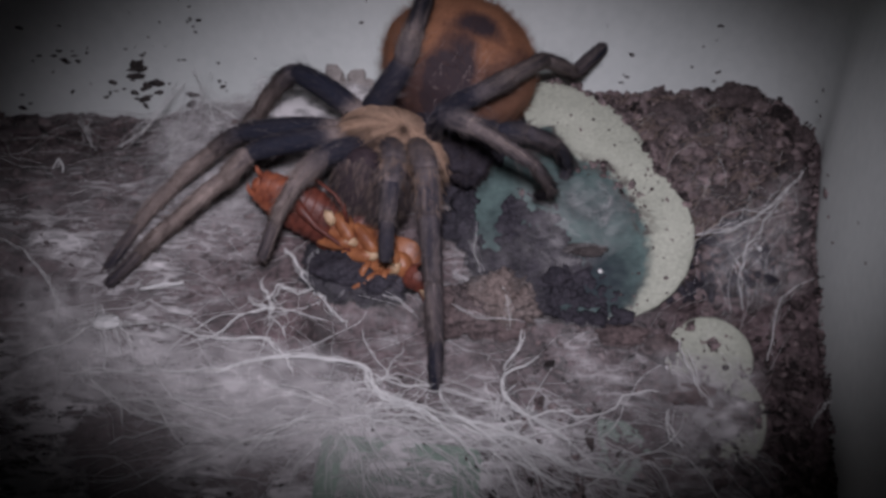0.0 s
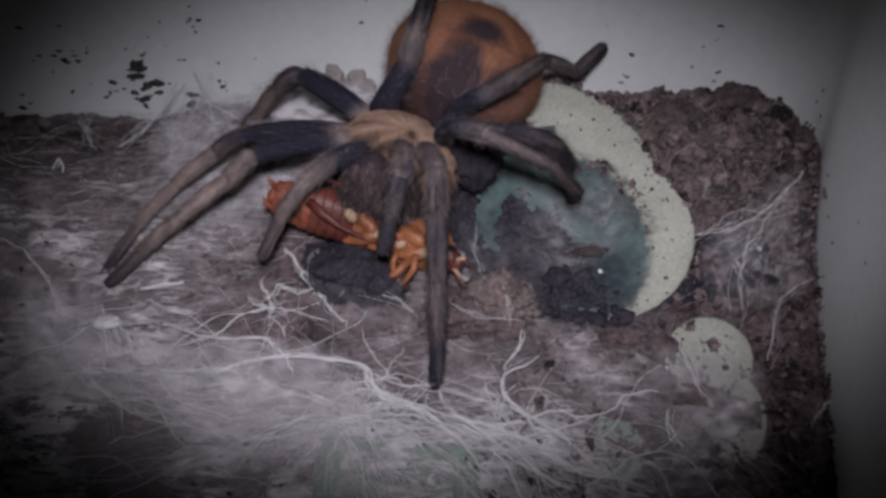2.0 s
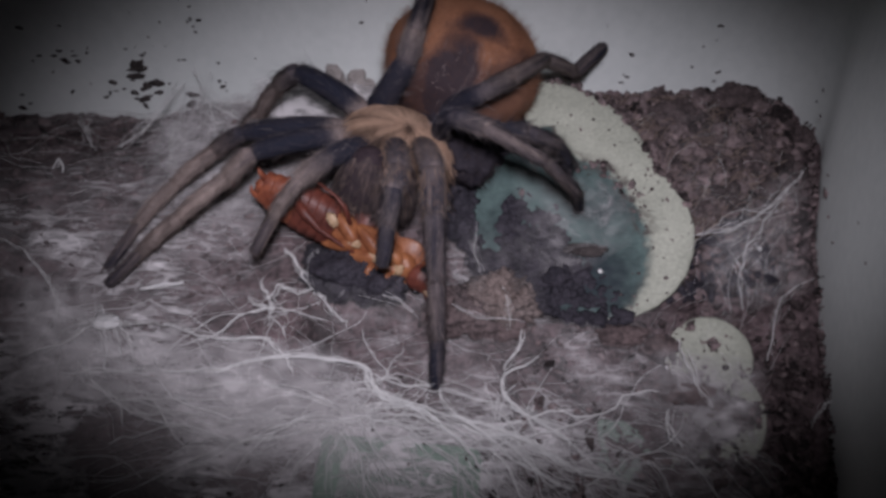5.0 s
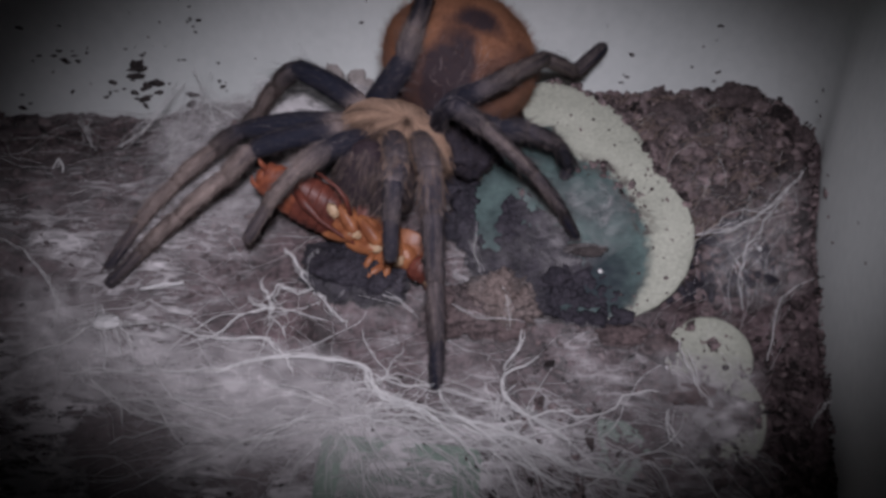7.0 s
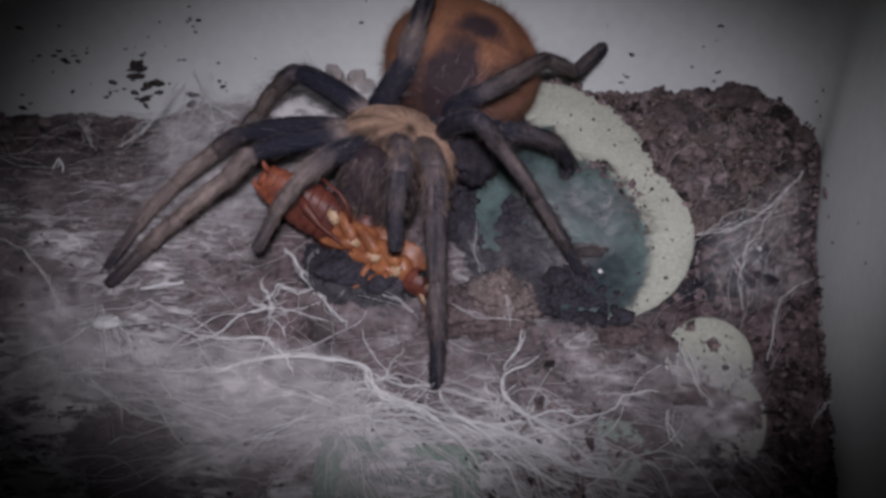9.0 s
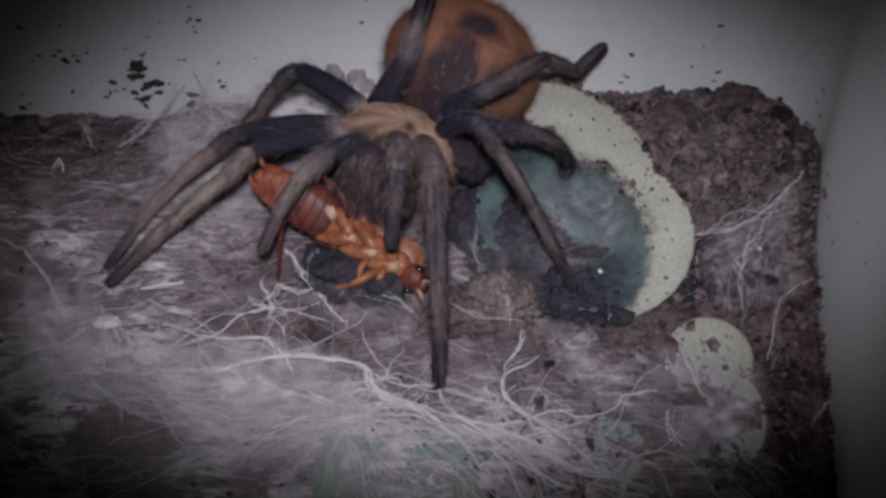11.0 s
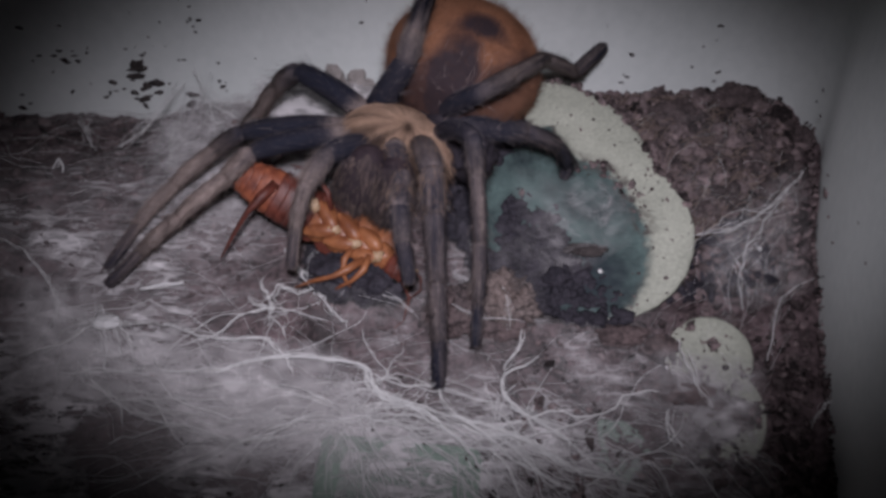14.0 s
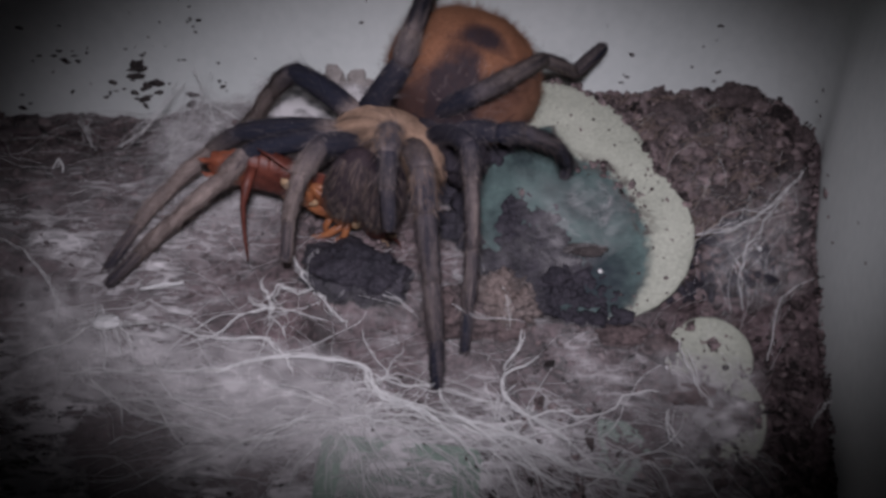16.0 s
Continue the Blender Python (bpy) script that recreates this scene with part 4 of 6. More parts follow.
rnd = random.Random(31)
for k in range(115):
    a = rnd.uniform(-1.3, 2.2)
    edge = dish_edge(a)
    if k < 55:
        a = rnd.gauss(0.95, 0.5)
        r = rnd.gauss(12.6, 0.9)
    else:
        r = edge * rnd.uniform(0.66, 0.98)
    if r < edge * 0.98:
        size = rnd.uniform(0.1, 0.36) if k > 12 else rnd.uniform(0.4, 0.8)
        lump(bm, (r * math.cos(a) * MM, (r * math.sin(a) - (1.5 if k < 55 else 0)) * MM, 0.15 * MM), size * MM, rnd)
for k in range(90):
    a = radians(rnd.uniform(8, 100))
    r = dish_edge(a) * rnd.uniform(0.965, 1.02)
    lump(bm, (r * math.cos(a) * MM, r * math.sin(a) * MM, rnd.uniform(-0.4, 0.2) * MM), rnd.uniform(0.25, 0.85) * MM, rnd)
part("dirt", bm, CRUMB, dish, "dark crumbs of dirt stuck on the rim")["kind"] = "stuff"


def twin_edge(a):
    """The same two lobes, smaller: a round head over a wider foot."""
    return max(circle_reach(a, *HEAD), circle_reach(a, *FOOT)) + 0.1 * noise.noise(Vector((math.cos(a) * 9, math.sin(a) * 9, 4)))


HEAD, FOOT = (0.3, 4.2, 7.3), (-2.0, -6.3, 10.6)
disc = plate("plastic_disc", (0.0442, -0.0225, -0.0106), LEAN @ pose(0, 0, 0, -29, -6, 0), twin_edge, RIM, PALE, None, "pale green plastic disc half buried in soil", (0, 0), "disc")
bm = bmesh.new()
rnd = random.Random(35)
for _ in range(16):
    a, r = rnd.uniform(-0.6, 2.6), 10.0 * rnd.uniform(0.4, 0.99)
    lump(bm, (r * math.cos(a) * MM, r * math.sin(a) * MM, 0.12 * MM), rnd.uniform(0.1, 0.3) * MM, rnd)
for _ in range(60):
    x, y = rnd.uniform(-9, 8), rnd.gauss(0.9, 1.0)
    if math.hypot(x, y) < twin_edge(math.atan2(y, x)) and noise.noise(Vector((x * 0.45, y * 0.45, 8))) > -0.15:
        lump(bm, (x * MM, y * MM, 0.08 * MM), rnd.uniform(0.15, 0.55) * MM, rnd)
part("dirt", bm, CRUMB, disc, "dark crumbs of dirt")["kind"] = "stuff"
plate("plastic_disc", (0.0282, -0.0342, -0.0154), LEAN @ pose(0, 0, 0, -24, 6, 0), lambda a: 4.6 + 3.0 * noise.noise(Vector((math.cos(a) * 1.6, math.sin(a) * 1.6, 5))), RIM, MINT, None, "pale green plastic disc under webbing", (0, 0), "disc")


def straight_edge(a):
    return min(13.0 / max(abs(math.cos(a + 0.12)), 0.02), 8.0 / max(abs(math.sin(a + 0.1)), 0.02), 14.5)


plate("plastic_slab", (-0.0073, -0.0403, -0.0174), LEAN @ pose(0, 0, 0, -28, 0, 0), straight_edge, RIM, MINT, None, "pale green plastic slab under webbing", (0, 0), "slab")


# ---- soil crumbs and clods ----
rnd = random.Random(11)


def scatter(name, count, x0, x1, y0, y1, r0, r1, label, mat, lift=0.0):
    vs, fs = [], []
    base = bmesh.new()
    bmesh.ops.create_icosphere(base, subdivisions=1, radius=1)
    bv = [v.co.copy() for v in base.verts]
    bf = [[v.index for v in f.verts] for f in base.faces]
    base.free()
    for _ in range(count):
        x, y = rnd.uniform(x0, x1), rnd.uniform(y0, y1)
        if x > 0.0650 + 0.18 * y or (x > 0.0565 and y > 0.027 and math.hypot(x - 0.0565, y - 0.027) > 0.0172):
            continue
        r = (r0 + (r1 - r0) * rnd.random() ** 3) * MM
        c = Vector((x, y, ground_z(x, y) + r * 0.25 + lift))
        off = Vector((rnd.random() * 50, rnd.random() * 50, rnd.random() * 50))
        turn = Euler((rnd.uniform(-0.9, 0.9), rnd.uniform(-0.9, 0.9), rnd.uniform(0, 6.3))).to_matrix() @ Matrix.Diagonal((rnd.uniform(0.8, 1.9), rnd.uniform(0.5, 1.1), rnd.uniform(0.3, 0.8)))
        k0 = len(vs)
        for v in bv:
            vs.append(c + turn @ (v * r * (1 + 0.9 * noise.noise(v * 1.7 + off))))
        fs += [[k0 + i for i in f] for f in bf]
    me = bpy.data.meshes.new(name)
    me.from_pydata(vs, [], fs)
    me.materials.append(mat)
    me.polygons.foreach_set("use_smooth", [True] * len(me.polygons))
    return tagged(new(name, me), label, "soil", kind="stuff")


scatter("soil_crumbs", 1900, 0.008, 0.08, -0.055, -0.012, 0.2, 1.1, "small dark crumbs at the front of the tub", CRUMB, 0.0006)
scatter("soil_crumbs", 1500, 0.044, 0.08, -0.06, -0.008, 0.3, 1.3, "dark crumbs along the side wall", CRUMB)
scatter("soil_crumbs", 7500, 0.028, 0.08, -0.008, 0.044, 0.25, 1.6, "loose dark brown soil crumbs", CRUMB)
scatter("soil_crumbs", 2200, -0.108, 0.03, 0.0, 0.044, 0.25, 1.2, "dark soil crumbs on the back soil", CRUMB)
scatter("soil_crumbs", 800, -0.1, 0.045, -0.05, 0.006, 0.14, 0.6, "small dark crumbs lying on the web", CRUMB, 0.0017)

scatter("soil_crumbs", 1000, 0.030, 0.058, -0.0085, 0.006, 0.35, 1.5, "dark crumbs beside the dish", WET_SHADED_SOIL, 0.0003)
scatter("soil_crumbs", 420, 0.032, 0.075, 0.008, 0.044, 0.7, 1.6, "coarse peat lumps on the bank", CLOD)
scatter("soil_crumbs", 90, -0.108, -0.012, 0.033, 0.044, 0.7, 1.6, "coarse dark lumps along the back wall", CRUMB)
bm = bmesh.new()
rnd = random.Random(83)
for _ in range(150):
    x, y = rnd.uniform(0.036, 0.072), rnd.uniform(0.004, 0.043)
    if math.hypot(max(x - 0.0565, 0), max(y - 0.027, 0)) < 0.0155 and x < 0.0635 + 0.18 * y:
        lump(bm, (x, y, ground_z(x, y) + 0.0004), rnd.uniform(0.8, 1.7) ** 1.6 * MM, rnd, 0, 3)
tagged(part("bank_clods", bm, CRUMB), "dark crumbly peat clods heaped in the corner", "soil", kind="stuff")
# ---- clods, specks of dirt on the wall ----
def clod(centre, size, seed, mat, label, pitted=1.0):
    bm = bmesh.new()
    bmesh.ops.create_icosphere(bm, subdivisions=5, radius=1)
    for v in bm.verts:
        n = v.co.normalized()
        r = 1 + 0.30 * noise.noise(n * 1.7 + Vector((seed, 0, 0))) + 0.16 * noise.noise(n * 4.5 + Vector((0, seed, 0))) + pitted * (0.13 * noise.noise(n * 10) + 0.08 * noise.noise(n * 23))
        if pitted > 1:
            r -= 0.5 * max(0, noise.noise(n * 5.5 + Vector((0, 0, seed))) - 0.22)
        v.co = Vector((n.x * size[0], n.y * size[1], n.z * size[2])) * r * MM
    if pitted >= 2:
        rnd = random.Random(int(seed * 10))
        for _ in range(90):
            n = Vector((rnd.gauss(0, 1), rnd.gauss(-0.2, 1), rnd.gauss(0.4, 1))).normalized()
            lump(bm, vec((n.x * size[0], n.y * size[1], n.z * size[2])) * 0.93, rnd.uniform(0.35, 1.2) * MM, rnd, 0, 2)
    ob = part("soil_clod", bm, mat)
    ob.matrix_world = Matrix.Translation(centre)
    return tagged(ob, label, "clod", "soil clods")


clod((0.0098, -0.0106, -0.0040), (6.0, 5.2, 5.0), 1.0, TANCLOD, "tan crumbly clod of clay with pits", 2.4)
clod((0.0036, -0.0120, -0.0052), (6.5, 5.4, 4.0), 2.0, CLOD, "low pinkish brown clod under webbing", 2.0)
clod((0.0096, -0.0140, -0.0062), (5.0, 3.4, 3.4), 5.0, CLOD, "low pinkish brown clod under webbing", 1.5)
# clods beneath the prey, coloured dark to carry the shadow there
clod((-0.0178, -0.0052, -0.0008), (7.5, 6, 4.2), 3.0, WET_SHADED_SOIL, "rounded clod under the prey, its shadow in the colour")
clod((-0.0118, -0.0072, -0.0018), (5.5, 5, 4.2), 4.0, WET_SHADED_SOIL, "rounded clod under the prey, its shadow in the colour")
# added clods; the dark of the hollow under the spider is in their colour
for k, (p, r) in enumerate((((0.0030, 0.0051, 0.0014), (4.5, 4, 3.0)), ((0.0085, -0.0040, -0.0008), (4, 3.0, 2.6)), ((0.0010, 0.0130, 0.0043), (4.5, 4, 2.6)), ((0.0196, -0.0075, -0.0006), (2.0, 1.8, 1.6)))):
    clod(p, r, 20.0 + k, WET_SHADED_SOIL, "clod darkened for the hollow between spider and dish")
clod((0.0394, -0.0245, -0.0111), (5.5, 3.8, 1.5), 51.0, CLOD, "low brown soil heap against the plastic disc")
clod((0.0366, -0.0172, -0.0079), (3.4, 2.2, 1.5), 67.0, CLOD, "low brown soil heap against the plastic disc")
clod((0.0302, -0.0159, -0.0065), (4.6, 2.6, 1.8), 68.0, CLOD, "low brown soil heap below the dish")
clod((0.0452, -0.0272, -0.0125), (5.5, 2.6, 1.2), 52.0, CLOD, "low brown soil heap against the plastic disc")
clod(tuple(dish.matrix_world @ vec((1.6, -6.2, 0.7))), (3.4, 1.7, 0.5), 66.0, DIRT, "thin dark brown flake lying in the dish")
clod((0.0467, 0.0342, 0.0078), (5, 4, 4), 6.0, CRUMB, "dark peat clod on the bank")
clod((0.0608, 0.0399, 0.0082), (6, 4, 4.5), 7.0, CRUMB, "dark peat clod on the bank")
clod((0.0703, 0.0260, 0.0083), (2.4, 2.4, 2.2), 8.0, CRUMB, "dark peat clod against the wall")
for k, (p, r, h) in enumerate((((-0.0226, 0.0430, 0.0128), 2.2, 3.4), ((-0.0179, 0.0430, 0.0121), 2.0, 3.2), ((-0.0156, 0.0431, 0.0108), 1.5, 2.2), ((-0.0258, 0.0430, 0.0105), 1.4, 2.0), ((-0.0203, 0.0420, 0.0110), 1.6, 1.8))):
    clod(p, (r, r * 0.8, h), 40.0 + k, PEBBLE, "pale greyish pebble by the back wall")



def specks(name, label, seed):
    """Flat crumbs stuck on the back wall: a few dense splashes and a thin scatter."""
    rnd = random.Random(seed)
    bm = bmesh.new()
    left = ((*(-0.0639, 0.0450, 0.0145), 9, 0.0012, 1.0),
            (*(-0.0611, 0.0451, 0.0108), 7, 0.0011, 0.9),
            (*(-0.0652, 0.0450, 0.0092), 7, 0.0014, 0.9),
            (*(-0.0511, 0.0451, 0.0248), 6, 0.0012, 0.6),
            (*(-0.0542, 0.0450, 0.0069), 6, 0.001, 0.8),
            (*(-0.0801, 0.0450, 0.0172), 14, 0.0045, 0.55),
            (*(-0.0878, 0.0450, 0.0102), 4, 0.003, 0.5),
            (*(-0.0710, 0.0450, 0.0102), 5, 0.002, 0.5),
            (*(-0.0654, 0.0451, 0.0147), 12, 0.006, 0.3),
            (*(-0.0559, 0.0451, 0.0222), 10, 0.006, 0.3))
    middle = ((*(0.0391, 0.0450, 0.0177), 1, 0.0001, 0.8),
              (*(0.0567, 0.0451, 0.0241), 2, 0.0003, 0.6),
              (*(0.0576, 0.0451, 0.0134), 3, 0.001, 0.35),
              (*(0.0370, 0.0450, 0.0122), 4, 0.0015, 0.3),
              (*(0.0487, 0.0450, 0.0172), 8, 0.006, 0.25),
              (*(-0.0187, 0.0450, 0.0270), 2, 0.002, 0.4),
              (*(0.0751, 0.0451, 0.0089), 8, 0.0025, 0.6),
              (*(-0.0469, 0.0450, 0.0115), 5, 0.002, 0.5),
              (*(-0.0315, 0.0451, 0.0108), 6, 0.004, 0.35))
    for x, _, z, count, spread, size in left + middle:
        for _ in range(count):
            px, pz = rnd.gauss(x, spread), rnd.gauss(z, spread)
            r = size * rnd.uniform(0.5, 1.5) * MM
            yy = 0.0449 if px < 0.0565 else 0.0269 + math.sqrt(max(0.0179 ** 2 - (px - 0.0565) ** 2, 0))
            if px > 0.074:
                continue
            wide, tall, slant = rnd.uniform(0.5, 1.5), rnd.uniform(0.4, 1.1), rnd.uniform(-0.6, 0.6)
            for v in lump(bm, (0, 0, 0), r, rnd):
                v.co = Vector((px + v.co.x * wide + v.co.z * slant, yy + v.co.y * 0.35, pz + v.co.z * tall))
    return tagged(part(name, bm, DIRT), label, "dirt", kind="stuff")


bm = bmesh.new()
rnd = random.Random(77)
for _ in range(420):
    y = rnd.uniform(-0.06, 0.030)
    x = (0.0665 + (0.0744 - 0.0665) * y / 0.034) if y > 0 else (0.0665 + 0.1375 * y if y > -0.04 else 0.0610 + 0.154 * (y + 0.04))
    up = abs(rnd.gauss(0, 1.6)) * MM
    lump(bm, (x - 0.0003, y, ground_z(min(x, 0.08), y) + up), rnd.uniform(0.2, 0.75) * MM * (1 if up < 0.002 else 0.6), rnd)
tagged(part("wall_dirt", bm, CRUMB), "dark dirt clinging along the side wall", "dirt", kind="stuff")
def grain(place, r, mat, label):
    bm = bmesh.new()
    lump(bm, (0, 0, 0), r * MM, random.Random(3))
    ob = part("grain", bm, mat)
    ob.matrix_world = Matrix.Translation(place)
    return tagged(ob, label, "grain")


grain((0.0273, -0.0063, -0.0003), 0.55, SILK, "tiny white grain on the dish")
grain((0.0557, -0.0024, 0.0018), 0.5, SILK, "tiny white grain caught in web")
grain((0.0368, -0.0224, -0.0081), 0.35, SILK, "tiny white grain on the web")
bm = bmesh.new()
rnd = random.Random(91)
for p, r in (((0.0671, 0.0028, 0.0100), 0.9), ((0.0726, 0.0263, 0.0094), 0.7), ((0.0661, -0.0030, 0.0087), 0.35), ((0.0704, 0.0167, 0.0104), 0.4), ((0.0632, -0.0243, 0.0144), 0.35), ((0.0653, -0.0084, 0.0072), 0.3), ((0.0642, -0.0168, 0.0167), 0.3), ((0.0721, 0.0239, 0.0143), 0.35), ((0.0736, 0.0305, 0.0141), 0.3), ((0.0727, 0.0267, 0.0183), 0.35), ((0.0676, 0.0047, 0.0125), 0.3), ((0.0696, 0.0134, 0.0086), 0.45)):
    for v in lump(bm, p, r * MM, rnd):
        v.co.x = p[0] - 0.0001 + (v.co.x - p[0]) * 0.4
tagged(part("dirt_specks", bm, CRUMB), "dark dirt specks on the side wall", "dirt", kind="stuff")
specks("dirt_specks", "dark dirt specks splashed on the white wall", 21)

# ---- silk ----
def silk_thread(pts, r, label, fuzz=5, seed=0, wander=0.8, jag=0.45):
    """A rope of silk: one main thread with finer ones straying round it."""
    rnd = random.Random(seed)
    pts = [Vector(p) for p in pts]
    fine = []
    for i in range(len(pts) - 1):
        p0, p1, p2, p3 = pts[max(i - 1, 0)], pts[i], pts[i + 1], pts[min(i + 2, len(pts) - 1)]
        for k in range(12):
            u = k / 12
            fine.append(0.5 * ((2 * p1) + (p2 - p0) * u + (2 * p0 - 5 * p1 + 4 * p2 - p3) * u * u + (3 * p1 - p0 - 3 * p2 + p3) * u ** 3))
    fine.append(pts[-1])
    bm = bmesh.new()
    for f in range(fuzz + 1):
        off = Vector((rnd.uniform(0, 90), rnd.uniform(0, 90), rnd.uniform(0, 90)))
        amp = (0.45 if f == 0 else wander * rnd.uniform(0.5, 1.6)) * MM
        q = [p + Vector((noise.noise(p * 160 + off), noise.noise(p * 160 + off + Vector((7, 0, 0))), 0.6 * noise.noise(p * 160 + off + Vector((0, 7, 0))))) * amp * 2
             + Vector((noise.noise(p * 700 + off), noise.noise(p * 700 - off), 0)) * jag * MM for p in fine]
        lo, hi = (0, len(q)) if f == 0 else sorted((rnd.randrange(0, len(q) // 2), rnd.randrange(len(q) // 2, len(q))))
        if hi - lo < 3:
            continue
        q = q[lo:hi]
        rr = r * (1.25 if f == 0 else rnd.uniform(0.25, 0.7)) * MM
        tube(bm, q, [rr * (0.5 + 0.9 * abs(noise.noise(p * 300 + off)) + 0.3 * math.sin(math.pi * i / (len(q) - 1))) for i, p in enumerate(q)], 5, 0, False)
    return tagged(part("silk_thread", bm, SILK), label, "spider web", "silk threads over the soil")


ROPE = "thick white silk thread stretched over the soil"
silk_thread(((-0.0472, -0.0153, -0.0044), (-0.0403, -0.0171, -0.0053), (-0.0359, -0.018, -0.0058), (-0.0302, -0.0179, -0.0056), (-0.0285, -0.0188, -0.0061), (-0.0257, -0.0215, -0.0074), (-0.0242, -0.0237, -0.0084)), 0.14, ROPE, 5, 100, 0.38)
silk_thread(((-0.0617, -0.0236, -0.0083), (-0.0497, -0.0232, -0.0082), (-0.0376, -0.0232, -0.0081), (-0.0322, -0.0218, -0.0074), (-0.0252, -0.0207, -0.0069), (-0.0191, -0.0211, -0.0072), (-0.0134, -0.0224, -0.0078), (-0.0119, -0.0251, -0.0091), (-0.0095, -0.0274, -0.0101), (-0.0063, -0.0282, -0.0105), (-0.0026, -0.0299, -0.0114), (0.0005, -0.0325, -0.0126), (0.0032, -0.0346, -0.0135), (0.0076, -0.0387, -0.0155)), 0.19, ROPE, 8, 101, 0.38)
silk_thread(((-0.0114, -0.0262, -0.0096), (-0.0059, -0.0282, -0.0105), (0.0005, -0.0299, -0.0114), (0.0042, -0.0312, -0.0119), (0.0086, -0.0346, -0.0136), (0.0129, -0.037, -0.0148), (0.0176, -0.0407, -0.0164)), 0.15, ROPE, 7, 102, 0.38)
silk_thread(((-0.0011, -0.025, -0.0090), (0.0005, -0.0282, -0.0106), (0.0033, -0.0307, -0.0118), (0.0078, -0.0317, -0.0122), (0.014, -0.0342, -0.0133), (0.0191, -0.037, -0.0148), (0.0243, -0.0383, -0.0153)), 0.14, ROPE, 7, 103, 0.38)
silk_thread(((0.0154, -0.0208, -0.0071), (0.011, -0.023, -0.0080), (0.0096, -0.0252, -0.0091), (0.0102, -0.0274, -0.0101), (0.0133, -0.0303, -0.0116), (0.0146, -0.0328, -0.0126)), 0.12, ROPE, 5, 104, 0.38)
silk_thread(((0.01, -0.0268, -0.0098), (0.0119, -0.0291, -0.0109), (0.015, -0.0307, -0.0118), (0.0194, -0.0338, -0.0131), (0.0227, -0.037, -0.0148)), 0.13, ROPE, 6, 105, 0.38)
silk_thread(((0.0132, -0.0153, -0.0047), (0.013, -0.0187, -0.0062), (0.0113, -0.0215, -0.0074), (0.0101, -0.0235, -0.0083)), 0.09, ROPE, 5, 106, 0.38)
silk_thread(((-0.013, -0.016, -0.0048), (-0.0125, -0.019, -0.0062), (-0.0107, -0.0215, -0.0074), (-0.0085, -0.0246, -0.0089)), 0.07, ROPE, 4, 107, 0.38)
silk_thread(((-0.0658, -0.0137, -0.0036), (-0.0597, -0.0151, -0.0043), (-0.052, -0.0156, -0.0044), (-0.0462, -0.0157, -0.0045), (-0.0384, -0.017, -0.0052)), 0.07, ROPE, 6, 108, 0.38)
silk_thread(((-0.0716, -0.0211, -0.0072), (-0.0636, -0.0189, -0.0060), (-0.0592, -0.0153, -0.0044)), 0.09, ROPE, 5, 109, 0.38)
silk_thread(((-0.0609, -0.0207, -0.0069), (-0.0567, -0.0252, -0.0090), (-0.0531, -0.0273, -0.0102), (-0.0508, -0.0316, -0.0122)), 0.08, ROPE, 5, 110, 0.38)
silk_thread(((-0.0789, -0.0001, 0.0028), (-0.0719, -0.0041, 0.0010), (-0.0672, -0.0092, -0.0014), (-0.0656, -0.0136, -0.0036), (-0.0667, -0.0179, -0.0056)), 0.09, ROPE, 5, 111, 0.38)
silk_thread(((-0.0207, -0.0252, -0.0090), (-0.017, -0.0251, -0.0091), (-0.0122, -0.0299, -0.0114), (-0.0107, -0.0337, -0.0132), (-0.0099, -0.0386, -0.0155)), 0.08, ROPE, 6, 112, 0.38)
silk_thread(((-0.0076, -0.0312, -0.0120), (-0.0021, -0.0346, -0.0136), (0.0041, -0.0386, -0.0156), (0.0058, -0.041, -0.0167)), 0.10, ROPE, 7, 113, 0.38)
silk_thread(((-0.0131, -0.029, -0.0110), (-0.0161, -0.0321, -0.0123), (-0.0173, -0.0354, -0.0140), (-0.0178, -0.041, -0.0167)), 0.09, ROPE, 6, 114, 0.38)
silk_thread(((-0.0306, -0.0278, -0.0103), (-0.0242, -0.0272, -0.0099), (-0.0187, -0.0278, -0.0103), (-0.0149, -0.0303, -0.0114)), 0.08, ROPE, 6, 115, 0.38)
silk_thread(((-0.0317, -0.0337, -0.0132), (-0.0255, -0.0333, -0.0130), (-0.0202, -0.0321, -0.0123), (-0.0153, -0.0306, -0.0116)), 0.08, ROPE, 6, 116, 0.38)
silk_thread(((-0.0486, -0.0299, -0.0114), (-0.0408, -0.0328, -0.0126), (-0.0344, -0.0339, -0.0132), (-0.0278, -0.0371, -0.0147)), 0.06, ROPE, 6, 117, 0.38)
silk_thread(((-0.0577, -0.0251, -0.0091), (-0.0479, -0.0286, -0.0108), (-0.0404, -0.0299, -0.0114), (-0.032, -0.0312, -0.0120)), 0.06, ROPE, 6, 118, 0.38)
silk_thread(((-0.0419, -0.026, -0.0095), (-0.0336, -0.0252, -0.0091), (-0.0253, -0.026, -0.0095), (-0.0177, -0.0287, -0.0107)), 0.08, ROPE, 6, 119, 0.38)
silk_thread(((-0.0149, -0.0304, -0.0115), (-0.0076, -0.0299, -0.0114), (-0.0022, -0.0305, -0.0116), (0.0059, -0.0346, -0.0135)), 0.09, ROPE, 6, 120, 0.38)
silk_thread(((0.0033, -0.0307, -0.0118), (0.0104, -0.0346, -0.0135), (0.0155, -0.0386, -0.0155), (0.0197, -0.041, -0.0167)), 0.10, ROPE, 7, 121, 0.38)
